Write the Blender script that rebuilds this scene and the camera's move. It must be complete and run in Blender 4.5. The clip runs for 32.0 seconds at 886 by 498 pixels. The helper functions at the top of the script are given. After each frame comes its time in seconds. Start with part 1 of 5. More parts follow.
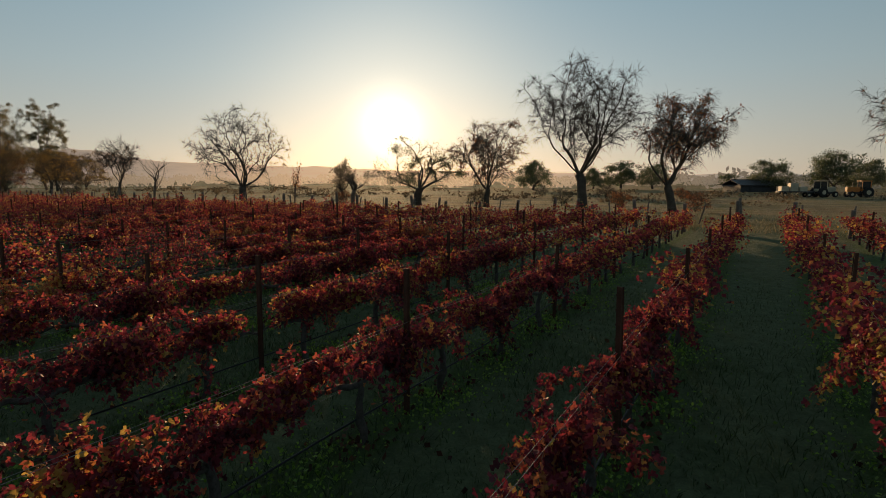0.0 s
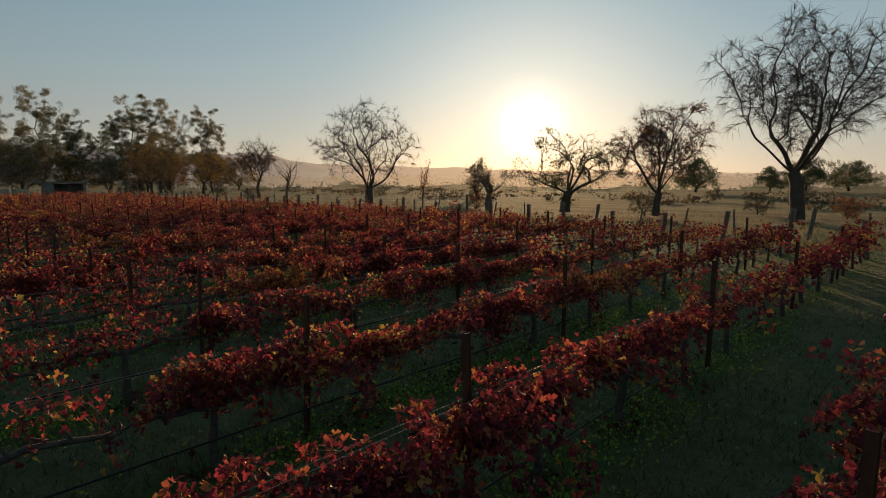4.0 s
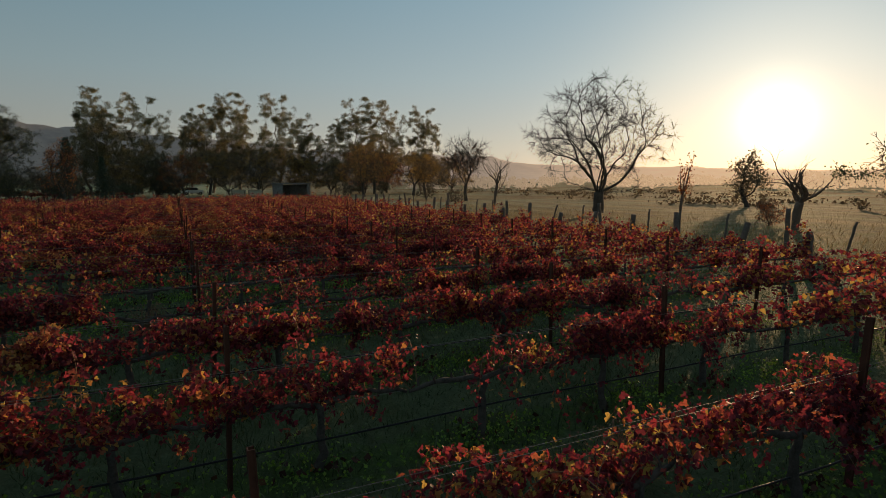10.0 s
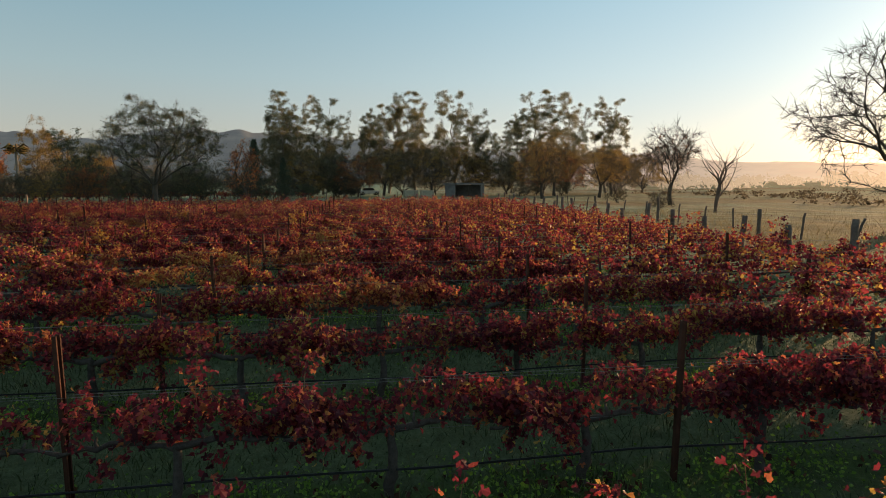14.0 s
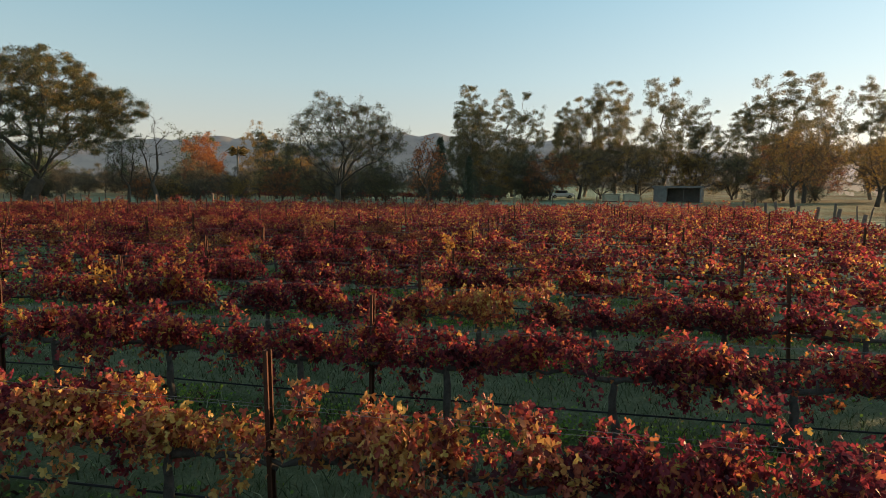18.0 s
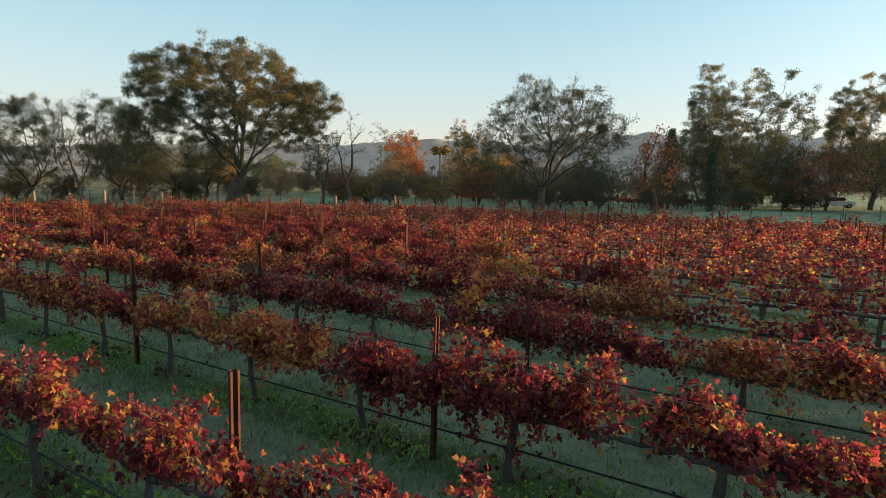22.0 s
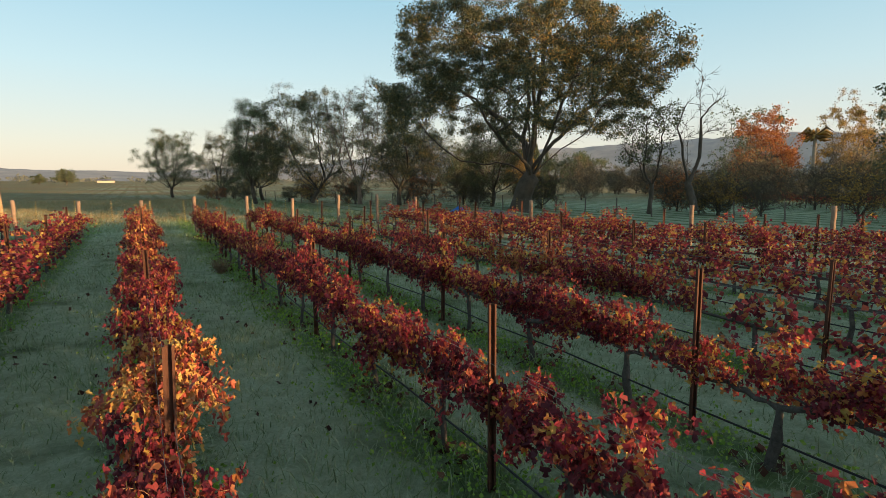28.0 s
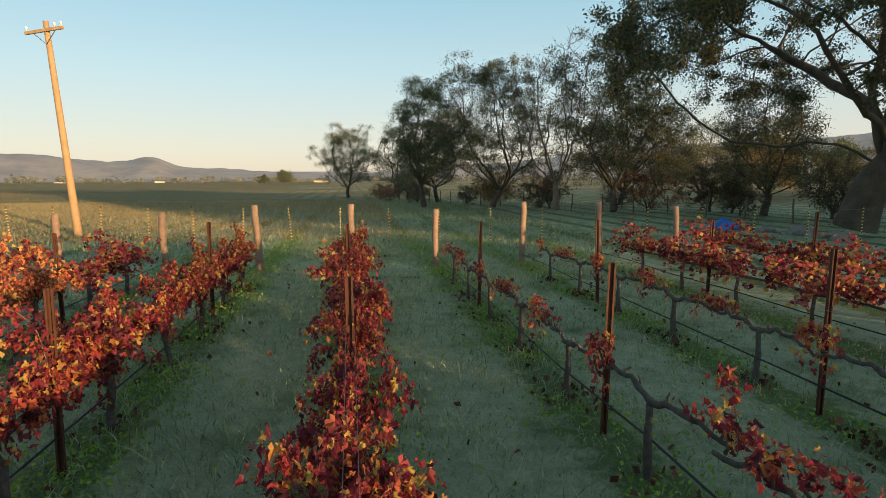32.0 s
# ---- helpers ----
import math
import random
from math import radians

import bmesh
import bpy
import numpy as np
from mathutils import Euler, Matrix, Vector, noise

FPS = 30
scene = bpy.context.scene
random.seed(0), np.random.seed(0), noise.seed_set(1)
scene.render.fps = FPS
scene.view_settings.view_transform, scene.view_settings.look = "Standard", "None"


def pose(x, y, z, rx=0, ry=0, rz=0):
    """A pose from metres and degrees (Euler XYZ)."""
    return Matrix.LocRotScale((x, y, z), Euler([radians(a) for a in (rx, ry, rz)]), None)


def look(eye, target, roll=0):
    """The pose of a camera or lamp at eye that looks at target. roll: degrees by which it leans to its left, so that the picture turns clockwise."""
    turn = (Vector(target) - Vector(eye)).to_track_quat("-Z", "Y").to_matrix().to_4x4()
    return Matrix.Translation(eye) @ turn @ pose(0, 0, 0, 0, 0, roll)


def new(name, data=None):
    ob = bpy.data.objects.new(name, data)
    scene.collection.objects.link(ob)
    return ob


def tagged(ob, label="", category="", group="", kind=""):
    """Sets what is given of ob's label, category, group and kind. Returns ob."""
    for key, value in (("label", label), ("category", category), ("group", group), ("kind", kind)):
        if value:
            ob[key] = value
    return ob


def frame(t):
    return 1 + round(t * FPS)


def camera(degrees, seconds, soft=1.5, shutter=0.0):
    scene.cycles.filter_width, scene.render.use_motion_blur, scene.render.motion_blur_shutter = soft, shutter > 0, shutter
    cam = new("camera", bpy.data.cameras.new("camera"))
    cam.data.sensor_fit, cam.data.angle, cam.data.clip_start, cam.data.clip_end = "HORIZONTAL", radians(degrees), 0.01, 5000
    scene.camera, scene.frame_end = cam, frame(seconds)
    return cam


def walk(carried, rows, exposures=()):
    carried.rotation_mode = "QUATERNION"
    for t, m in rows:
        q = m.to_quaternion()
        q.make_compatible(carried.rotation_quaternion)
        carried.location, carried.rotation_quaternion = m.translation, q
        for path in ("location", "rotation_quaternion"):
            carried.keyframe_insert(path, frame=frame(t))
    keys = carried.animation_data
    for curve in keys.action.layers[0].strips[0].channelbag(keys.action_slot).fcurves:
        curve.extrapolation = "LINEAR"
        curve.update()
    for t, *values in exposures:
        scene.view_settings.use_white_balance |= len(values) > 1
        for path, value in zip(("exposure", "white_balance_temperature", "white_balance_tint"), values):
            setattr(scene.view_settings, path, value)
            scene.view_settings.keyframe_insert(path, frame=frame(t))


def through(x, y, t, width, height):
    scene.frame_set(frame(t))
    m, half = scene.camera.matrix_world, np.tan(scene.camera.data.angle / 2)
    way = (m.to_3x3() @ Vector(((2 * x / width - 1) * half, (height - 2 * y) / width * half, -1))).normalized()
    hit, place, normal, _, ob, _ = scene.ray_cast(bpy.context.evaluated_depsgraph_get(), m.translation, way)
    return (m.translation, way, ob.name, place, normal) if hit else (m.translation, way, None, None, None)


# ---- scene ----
cam = camera(76.2, 32.0, 0.8)
PATH = [
    (0, (-0.113, 0.467, 2.696), (-4.981, 9.117, 1.479), 0.06),
    (1, (-1.351, 2.494, 2.691), (-6.721, 10.842, 1.482), -0.02),
    (2, (-2.699, 4.420, 2.692), (-8.567, 12.428, 1.487), 0.02),
    (3, (-4.138, 6.212, 2.700), (-10.478, 13.852, 1.498), 0.13),
    (4, (-5.648, 7.885, 2.717), (-12.441, 15.124, 1.510), 0.02),
    (5, (-7.239, 9.461, 2.737), (-14.460, 16.272, 1.522), -0.22),
    (6, (-8.939, 10.946, 2.754), (-16.569, 17.295, 1.542), -0.38),
    (7, (-10.851, 12.350, 2.760), (-18.854, 18.221, 1.545), -0.36),
    (8, (-12.886, 13.675, 2.762), (-21.232, 19.049, 1.556), -0.25),
    (9, (-15.026, 14.864, 2.779), (-23.688, 19.713, 1.576), -0.16),
    (10, (-17.224, 15.933, 2.796), (-26.191, 20.193, 1.596), -0.07),
    (11, (-19.512, 16.858, 2.793), (-28.766, 20.453, 1.594), -0.11),
    (12, (-21.958, 17.635, 2.791), (-31.456, 20.523, 1.588), -0.17),
    (13, (-24.576, 18.272, 2.792), (-34.269, 20.427, 1.610), -0.08),
    (14, (-27.223, 18.649, 2.779), (-37.059, 20.000, 1.586), -0.21),
    (15, (-29.785, 18.847, 2.765), (-39.700, 19.397, 1.582), -0.16),
    (16, (-32.353, 18.841, 2.753), (-42.281, 18.589, 1.578), 0.03),
    (17, (-34.976, 18.629, 2.739), (-44.851, 17.570, 1.572), 0.16),
    (18, (-37.668, 18.177, 2.719), (-47.415, 16.271, 1.556), 0.26),
    (19, (-40.498, 17.464, 2.717), (-50.036, 14.695, 1.553), 0.27),
    (20, (-43.305, 16.486, 2.717), (-52.562, 12.891, 1.542), 0.48),
    (21, (-45.952, 15.274, 2.739), (-54.856, 10.878, 1.554), 0.68),
    (22, (-48.500, 13.883, 2.782), (-56.983, 8.720, 1.605), 0.81),
    (23, (-50.994, 12.230, 2.812), (-58.981, 6.326, 1.647), 0.86),
    (24, (-53.519, 10.295, 2.781), (-60.972, 3.729, 1.625), 0.83),
    (25, (-55.964, 8.006, 2.722), (-62.795, 0.793, 1.574), 0.76),
    (26, (-58.326, 5.299, 2.654), (-64.476, -2.495, 1.461), 0.61),
    (27, (-60.539, 2.166, 2.596), (-65.973, -6.141, 1.382), 0.25),
    (28, (-62.467, -1.161, 2.554), (-67.185, -9.895, 1.352), 0.10),
    (29, (-64.049, -4.571, 2.532), (-68.044, -13.661, 1.339), 0.08),
    (30, (-65.404, -8.151, 2.524), (-68.627, -17.541, 1.320), 0.02),
    (31, (-66.519, -11.865, 2.496), (-68.940, -21.489, 1.265), -0.14),
    (32, (-67.295, -15.632, 2.416), (-68.897, -25.427, 1.193), -0.27),
]
SKY_RAMP = [(0.0, (4.3, 3.75, 3.1)), (0.05, (4.1, 3.85, 3.4)), (0.17, (3.0, 3.85, 4.0)), (0.34, (1.65, 3.1, 3.8)), (0.55, (1.55, 2.35, 2.8)), (1.0, (1.5, 2.0, 2.3))]
SKY_STRENGTH, SUN_STRENGTH = 0.15, 7.0
EXPOSURES = [(0.0, -0.85), (10.0, -0.82), (13.0, -0.22), (14.5, 0.02), (17.0, 0.18), (19.0, 0.40), (23.0, 0.70), (25.0, 0.72), (32.0, 0.55)]
walk(cam, [(t, look(eye, target, roll)) for t, eye, target, roll in PATH],
     exposures=EXPOSURES)

# ---- sky and sun ----
SUN_YAW, SUN_UP = 34.5, 5.2
sun_way = Vector((-math.sin(radians(SUN_YAW)) * math.cos(radians(SUN_UP)), math.cos(radians(SUN_YAW)) * math.cos(radians(SUN_UP)), math.sin(radians(SUN_UP))))
world = bpy.data.worlds.new("world")
scene.world = world
world.use_nodes = True
wn, wl = world.node_tree.nodes, world.node_tree.links
background = wn["Background"]
sky = wn.new("ShaderNodeTexSky")
sky.sky_type = "NISHITA"
sky.sun_disc = False
sky.sun_elevation, sky.sun_rotation = radians(SUN_UP), radians(-SUN_YAW)
sky.altitude, sky.air_density, sky.dust_density, sky.ozone_density = 20, 1.0, 0.6, 2.0


def math_node(nodes, links, operation, a, b=None, c=None):
    n = nodes.new("ShaderNodeMath")
    n.operation = operation
    for i, v in enumerate((a, b, c)):
        if v is None:
            continue
        if isinstance(v, (int, float)):
            n.inputs[i].default_value = v
        else:
            links.new(v, n.inputs[i])
    return n.outputs[0]


# the bright ring of scattered light round the low sun
coord = wn.new("ShaderNodeTexCoord")
facing = wn.new("ShaderNodeVectorMath")
facing.operation = "DOT_PRODUCT"
wl.new(coord.outputs["Generated"], facing.inputs[0])
facing.inputs[1].default_value = sun_way
near_sun = math_node(wn, wl, "MAXIMUM", facing.outputs["Value"], 0.0)
ring = math_node(wn, wl, "MULTIPLY", math_node(wn, wl, "POWER", near_sun, 900.0), 14.0)
halo = math_node(wn, wl, "MULTIPLY", math_node(wn, wl, "POWER", near_sun, 44.0), 3.9)
wide = math_node(wn, wl, "MULTIPLY", math_node(wn, wl, "POWER", near_sun, 2.5), 1.7)


def tinted(value, color):
    n = wn.new("ShaderNodeVectorMath")
    n.operation = "SCALE"
    n.inputs[0].default_value = color
    wl.new(value, n.inputs["Scale"])
    return n.outputs[0]


def summed(a, b):
    n = wn.new("ShaderNodeVectorMath")
    n.operation = "ADD"
    wl.new(a, n.inputs[0])
    wl.new(b, n.inputs[1])
    return n.outputs[0]


split = wn.new("ShaderNodeSeparateXYZ")
wl.new(coord.outputs["Generated"], split.inputs[0])
low = math_node(wn, wl, "POWER", 2.718, math_node(wn, wl, "MULTIPLY", math_node(wn, wl, "MAXIMUM", split.outputs["Z"], 0.0), -8.0))
dawn = math_node(wn, wl, "MULTIPLY", math_node(wn, wl, "MULTIPLY", math_node(wn, wl, "POWER", near_sun, 3.0), low), 2.4)
glow = summed(summed(tinted(math_node(wn, wl, "ADD", ring, halo), (1.0, 0.82, 0.58)), tinted(wide, (0.80, 1.0, 1.15))), tinted(dawn, (1.0, 0.66, 0.32)))
# pale morning haze low over the land
ramp = wn.new("ShaderNodeValToRGB")
wl.new(split.outputs["Z"], ramp.inputs[0])
ends = ramp.color_ramp.elements
ends[0].color, ends[1].color = (*SKY_RAMP[0][1], 1), (*SKY_RAMP[-1][1], 1)
for p, c in SKY_RAMP[1:-1]:
    ends.new(p).color = (*c, 1)
mixed = wn.new("ShaderNodeMix")
mixed.data_type = "RGBA"
mixed.inputs[0].default_value = 0.75
wl.new(sky.outputs[0], mixed.inputs[6])
wl.new(ramp.outputs[0], mixed.inputs[7])
wl.new(summed(mixed.outputs[2], glow), background.inputs[0])
background.inputs[1].default_value = SKY_STRENGTH

lamp = bpy.data.lights.new("sun", "SUN")
lamp.energy, lamp.angle, lamp.color = SUN_STRENGTH, radians(0.6), (1.0, 0.62, 0.30)
sun = new("sun", lamp)
sun.matrix_world = look(sun_way * 50, (0, 0, 0))


# ---- the plan of the vineyard ----
ROW_GAP, ROW_ZERO, POST_GAP, POST_ZERO = 2.36, -67.27, 5.25, 0.467


# ---- materials ----
def material(name, rough=0.8):
    m = bpy.data.materials.new(name)
    m.use_nodes = True
    b = m.node_tree.nodes["Principled BSDF"]
    b.inputs["Roughness"].default_value = rough
    b.inputs["Specular IOR Level"].default_value = 0.25
    return m, m.node_tree.nodes, m.node_tree.links, b


def ramped(nodes, links, value, stops):
    r = nodes.new("ShaderNodeValToRGB")
    els = r.color_ramp.elements
    els[0].position, els[0].color = stops[0][0], (*stops[0][1], 1)
    els[1].position, els[1].color = stops[-1][0], (*stops[-1][1], 1)
    for p, c in stops[1:-1]:
        e = els.new(p)
        e.color = (*c, 1)
    links.new(value, r.inputs[0])
    return r.outputs[0]


def noise_of(nodes, links, scale, detail=4.0, rough=0.55, where="Object"):
    t = nodes.new("ShaderNodeTexCoord")
    n = nodes.new("ShaderNodeTexNoise")
    n.inputs["Scale"].default_value, n.inputs["Detail"].default_value, n.inputs["Roughness"].default_value = scale, detail, rough
    links.new(t.outputs[where], n.inputs["Vector"])
    return n.outputs["Fac"]


def mix_color(nodes, links, fac, a, b):
    m = nodes.new("ShaderNodeMix")
    m.data_type = "RGBA"
    if isinstance(fac, (int, float)):
        m.inputs[0].default_value = fac
    else:
        links.new(fac, m.inputs[0])
    for i, v in ((6, a), (7, b)):
        if isinstance(v, tuple):
            m.inputs[i].default_value = (*v, 1)
        else:
            links.new(v, m.inputs[i])
    return m.outputs[2]


def bumped(nodes, links, bsdf, height, strength, distance):
    b = nodes.new("ShaderNodeBump")
    b.inputs["Strength"].default_value, b.inputs["Distance"].default_value = strength, distance
    links.new(height, b.inputs["Height"])
    links.new(b.outputs[0], bsdf.inputs["Normal"])


def plain(name, a, b, scale=3.0, rough=0.85, bump=0.3, metal=0.0, fine=40.0):
    """A surface of two tones, with blotches, fine grain and relief."""
    m, n, l, s = material(name, rough)
    big, small = noise_of(n, l, scale), noise_of(n, l, fine)
    both = math_node(n, l, "ADD", math_node(n, l, "MULTIPLY", big, 0.65), math_node(n, l, "MULTIPLY", small, 0.35))
    l.new(ramped(n, l, both, [(0.3, a), (0.7, b)]), s.inputs["Base Color"])
    s.inputs["Metallic"].default_value = metal
    bumped(n, l, s, both, bump, 0.02)
    return m


def leafy(name, stops, patch, patch_scale=0.25, through=0.45, gloss=0.45, own=0.25, shine=0.3, sun_tint=False):
    """Leaves that let light through: each has a colour of its own out of the stops, shifted by the plant it grows on and by patches."""
    m, n, l, s = material(name, gloss)
    s.inputs["Specular IOR Level"].default_value = shine
    geo, info = n.new("ShaderNodeNewGeometry"), n.new("ShaderNodeObjectInfo")
    place = noise_of(n, l, patch_scale, 2.0, where="Object")
    shift = math_node(n, l, "ADD", math_node(n, l, "MULTIPLY", math_node(n, l, "SUBTRACT", math_node(n, l, "POWER", info.outputs["Random"], 3.0), 0.22), own),
                      math_node(n, l, "MULTIPLY", math_node(n, l, "SUBTRACT", place, 0.5), patch))
    value = math_node(n, l, "ADD", math_node(n, l, "MULTIPLY", geo.outputs["Random Per Island"], 1.0), shift)
    if sun_tint:
        # southern row ends shift towards orange, painting low sunlight into the leaf colour
        where, reach = n.new("ShaderNodeSeparateXYZ"), n.new("ShaderNodeMapRange")
        l.new(info.outputs["Location"], where.inputs[0])
        reach.inputs[1].default_value, reach.inputs[2].default_value, reach.inputs[4].default_value = -12.0, -24.0, 0.13
        l.new(where.outputs["Y"], reach.inputs[0])
        value = math_node(n, l, "ADD", value, reach.outputs[0])
    col = ramped(n, l, value, stops)
    vein = noise_of(n, l, 30.0, 3.0)
    col = mix_color(n, l, math_node(n, l, "MULTIPLY", vein, 0.35), col, stops[0][1])
    l.new(col, s.inputs["Base Color"])
    thin = n.new("ShaderNodeBsdfTranslucent")
    l.new(col, thin.inputs["Color"])
    add = n.new("ShaderNodeMixShader")
    add.inputs[0].default_value = through
    l.new(s.outputs[0], add.inputs[1])
    l.new(thin.outputs[0], add.inputs[2])
    l.new(add.outputs[0], n["Material Output"].inputs[0])
    return m


VINE_LEAF = leafy("vine leaf", [(0.0, (0.078, 0.022, 0.030)), (0.28, (0.173, 0.031, 0.045)), (0.48, (0.282, 0.042, 0.058)), (0.66, (0.418, 0.056, 0.071)), (0.83, (0.491, 0.142, 0.071)),
                                (0.95, (0.554, 0.268, 0.071)), (1.0, (0.606, 0.410, 0.097))], 0.85, 1.9, 0.58, 0.48, 0.28, 0.24, True)
# orange copy of the vine leaf, for turned vines and for painted sunlight
TURNED_SUNLIT_LEAF = leafy("turned and sunlit vine leaf", [(0.0, (0.130, 0.036, 0.030)), (0.25, (0.300, 0.060, 0.045)), (0.45, (0.450, 0.115, 0.060)), (0.65, (0.540, 0.210, 0.068)), (0.85, (0.600, 0.320, 0.085)),
                                       (1.0, (0.640, 0.440, 0.120))], 0.8, 1.9, 0.3, 0.48, 0.28, 0.24)
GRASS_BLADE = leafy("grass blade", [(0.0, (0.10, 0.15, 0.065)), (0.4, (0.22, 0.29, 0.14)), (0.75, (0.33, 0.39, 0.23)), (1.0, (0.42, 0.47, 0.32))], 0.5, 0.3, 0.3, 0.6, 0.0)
FALLEN_LEAF = leafy("fallen leaf", [(0.0, (0.035, 0.014, 0.010)), (0.6, (0.085, 0.034, 0.020)), (1.0, (0.17, 0.075, 0.035))], 0.4, 1.5, 0.2, 0.7, 0.0)
# unfrosted eastern grass, its green darkened to paint in shade
GREEN_SHADED_BLADE = leafy("green shaded blade", [(0.0, (0.030, 0.050, 0.017)), (0.5, (0.070, 0.105, 0.038)), (0.85, (0.125, 0.165, 0.068)), (1.0, (0.21, 0.24, 0.125))], 0.5, 0.3, 0.3, 0.6, 0.0)
WEED_LEAF = leafy("weed leaf", [(0.0, (0.113, 0.216, 0.026)), (0.6, (0.199, 0.354, 0.043)), (1.0, (0.311, 0.449, 0.073))], 0.4, 0.5, 0.35, 0.5, 0.0)
DRY_GRASS = leafy("dry grass", [(0.0, (0.20, 0.15, 0.07)), (0.6, (0.36, 0.29, 0.15)), (1.0, (0.46, 0.40, 0.24))], 0.3, 0.3, 0.35, 0.7, 0.0)
YELLOW_LEAF = leafy("yellow vine leaf", [(0.0, (0.300, 0.103, 0.030)), (0.5, (0.480, 0.224, 0.045)), (1.0, (0.560, 0.327, 0.070))], 0.5, 2.0, 0.5, 0.45, 0.2)
DRY_BRUSH = leafy("dry brush", [(0.0, (0.12, 0.085, 0.05)), (1.0, (0.27, 0.20, 0.12))], 0.3, 0.3, 0.3, 0.7, 0.0)
# the gold end of the oak stops paints low sun on the crowns
OAK_LEAF = leafy("oak leaf", [(0.0, (0.066, 0.080, 0.044)), (0.52, (0.125, 0.135, 0.066)), (0.78, (0.23, 0.185, 0.070)), (0.98, (0.48, 0.28, 0.075))], 1.2, 0.16, 0.45, 0.5, 0.1)
GUM_LEAF = leafy("gum leaf", [(0.0, (0.132, 0.132, 0.078)), (0.6, (0.217, 0.209, 0.116)), (1.0, (0.434, 0.310, 0.139))], 0.5, 0.2, 0.6, 0.5, 0.25, 0.12)
DARK_LEAF = leafy("dark leaf", [(0.0, (0.074, 0.097, 0.051)), (0.6, (0.142, 0.165, 0.078)), (1.0, (0.257, 0.236, 0.108))], 0.5, 0.2, 0.45, 0.5, 0.2)
# paler leaf with the haze over far trees painted into its colour
HAZE_LEAF = leafy("haze leaf", [(0.0, (0.138, 0.121, 0.081)), (0.6, (0.230, 0.190, 0.121)), (1.0, (0.380, 0.265, 0.138))], 0.6, 0.2, 0.5, 0.6, 0.3)
GOLD_LEAF = leafy("gold leaf", [(0.0, (0.175, 0.106, 0.036)), (0.5, (0.350, 0.213, 0.054)), (1.0, (0.550, 0.350, 0.078))], 0.4, 0.3, 0.4, 0.5, 0.2)
RUST_LEAF = leafy("rust leaf", [(0.0, (0.188, 0.056, 0.029)), (0.5, (0.400, 0.131, 0.043)), (1.0, (0.575, 0.263, 0.072))], 0.4, 0.3, 0.4, 0.5, 0.2)
NEEDLE = leafy("needles", [(0.0, (0.048, 0.067, 0.041)), (1.0, (0.114, 0.132, 0.072))], 0.3, 0.4, 0.12, 0.6, 0.1)
BARK = plain("bark", (0.045, 0.036, 0.028), (0.13, 0.105, 0.082), 2.0, 0.9, 0.7, fine=18.0)
PALE_BARK = plain("pale bark", (0.20, 0.16, 0.12), (0.38, 0.32, 0.25), 0.8, 0.85, 0.4, fine=9.0)
DEAD_WOOD = plain("dead wood", (0.11, 0.075, 0.055), (0.25, 0.18, 0.135), 2.5, 0.85, 0.4)
VINE_WOOD = plain("vine wood", (0.040, 0.034, 0.030), (0.13, 0.112, 0.095), 14.0, 0.95, 0.9, fine=70.0)
CANE = plain("cane", (0.14, 0.075, 0.045), (0.30, 0.17, 0.095), 12.0, 0.7, 0.2)
RUST = plain("rusty steel", (0.055, 0.026, 0.018), (0.12, 0.052, 0.032), 7.0, 0.75, 0.3, 0.35, 60.0)
GALVANISED = plain("galvanised wire", (0.14, 0.13, 0.12), (0.27, 0.26, 0.25), 30.0, 0.55, 0.1, 0.6)
HOSE = plain("black hose", (0.012, 0.012, 0.013), (0.030, 0.030, 0.031), 6.0, 0.5, 0.1)
POST_WOOD = plain("weathered post", (0.16, 0.105, 0.072), (0.30, 0.21, 0.15), 5.0, 0.9, 0.5, fine=30.0)
GREY_WOOD = plain("grey post", (0.085, 0.068, 0.055), (0.20, 0.165, 0.135), 5.0, 0.9, 0.5, fine=30.0)
POLE_WOOD = plain("pole wood", (0.25, 0.165, 0.085), (0.38, 0.265, 0.145), 3.0, 0.85, 0.4, fine=25.0)
BOARD = plain("painted board", (0.15, 0.135, 0.125), (0.27, 0.25, 0.235), 1.5, 0.8, 0.2)
ROOFING = plain("roof sheet", (0.10, 0.10, 0.105), (0.18, 0.18, 0.185), 1.0, 0.6, 0.2, 0.2)
WHITE_PAINT = plain("white paint", (0.62, 0.61, 0.58), (0.80, 0.79, 0.76), 1.0, 0.6, 0.1)
DARK_PAINT = plain("dark paint", (0.03, 0.032, 0.036), (0.07, 0.07, 0.075), 1.0, 0.6, 0.1)
BLUE_SHEET = plain("blue tarpaulin", (0.02, 0.10, 0.38), (0.05, 0.20, 0.58), 3.0, 0.5, 0.5)
STONE = plain("field stone", (0.14, 0.13, 0.12), (0.30, 0.285, 0.26), 2.0, 0.9, 0.6)
YELLOW_BAND = plain("yellow band", (0.62, 0.46, 0.12), (0.78, 0.62, 0.22), 10.0, 0.5, 0.05)
RUBBER = plain("rubber", (0.015, 0.015, 0.015), (0.04, 0.038, 0.036), 8.0, 0.85, 0.3)
GLASS, gn, gl, gs = material("dark window", 0.08)
gs.inputs["Base Color"].default_value = (0.02, 0.025, 0.03, 1)
gs.inputs["Specular IOR Level"].default_value = 0.6
ORANGE_PAINT = plain("orange paint", (0.42, 0.14, 0.03), (0.55, 0.22, 0.05), 2.0, 0.5, 0.1)
BUFF_PAINT = plain("buff paint", (0.36, 0.31, 0.22), (0.52, 0.46, 0.34), 2.0, 0.6, 0.1)


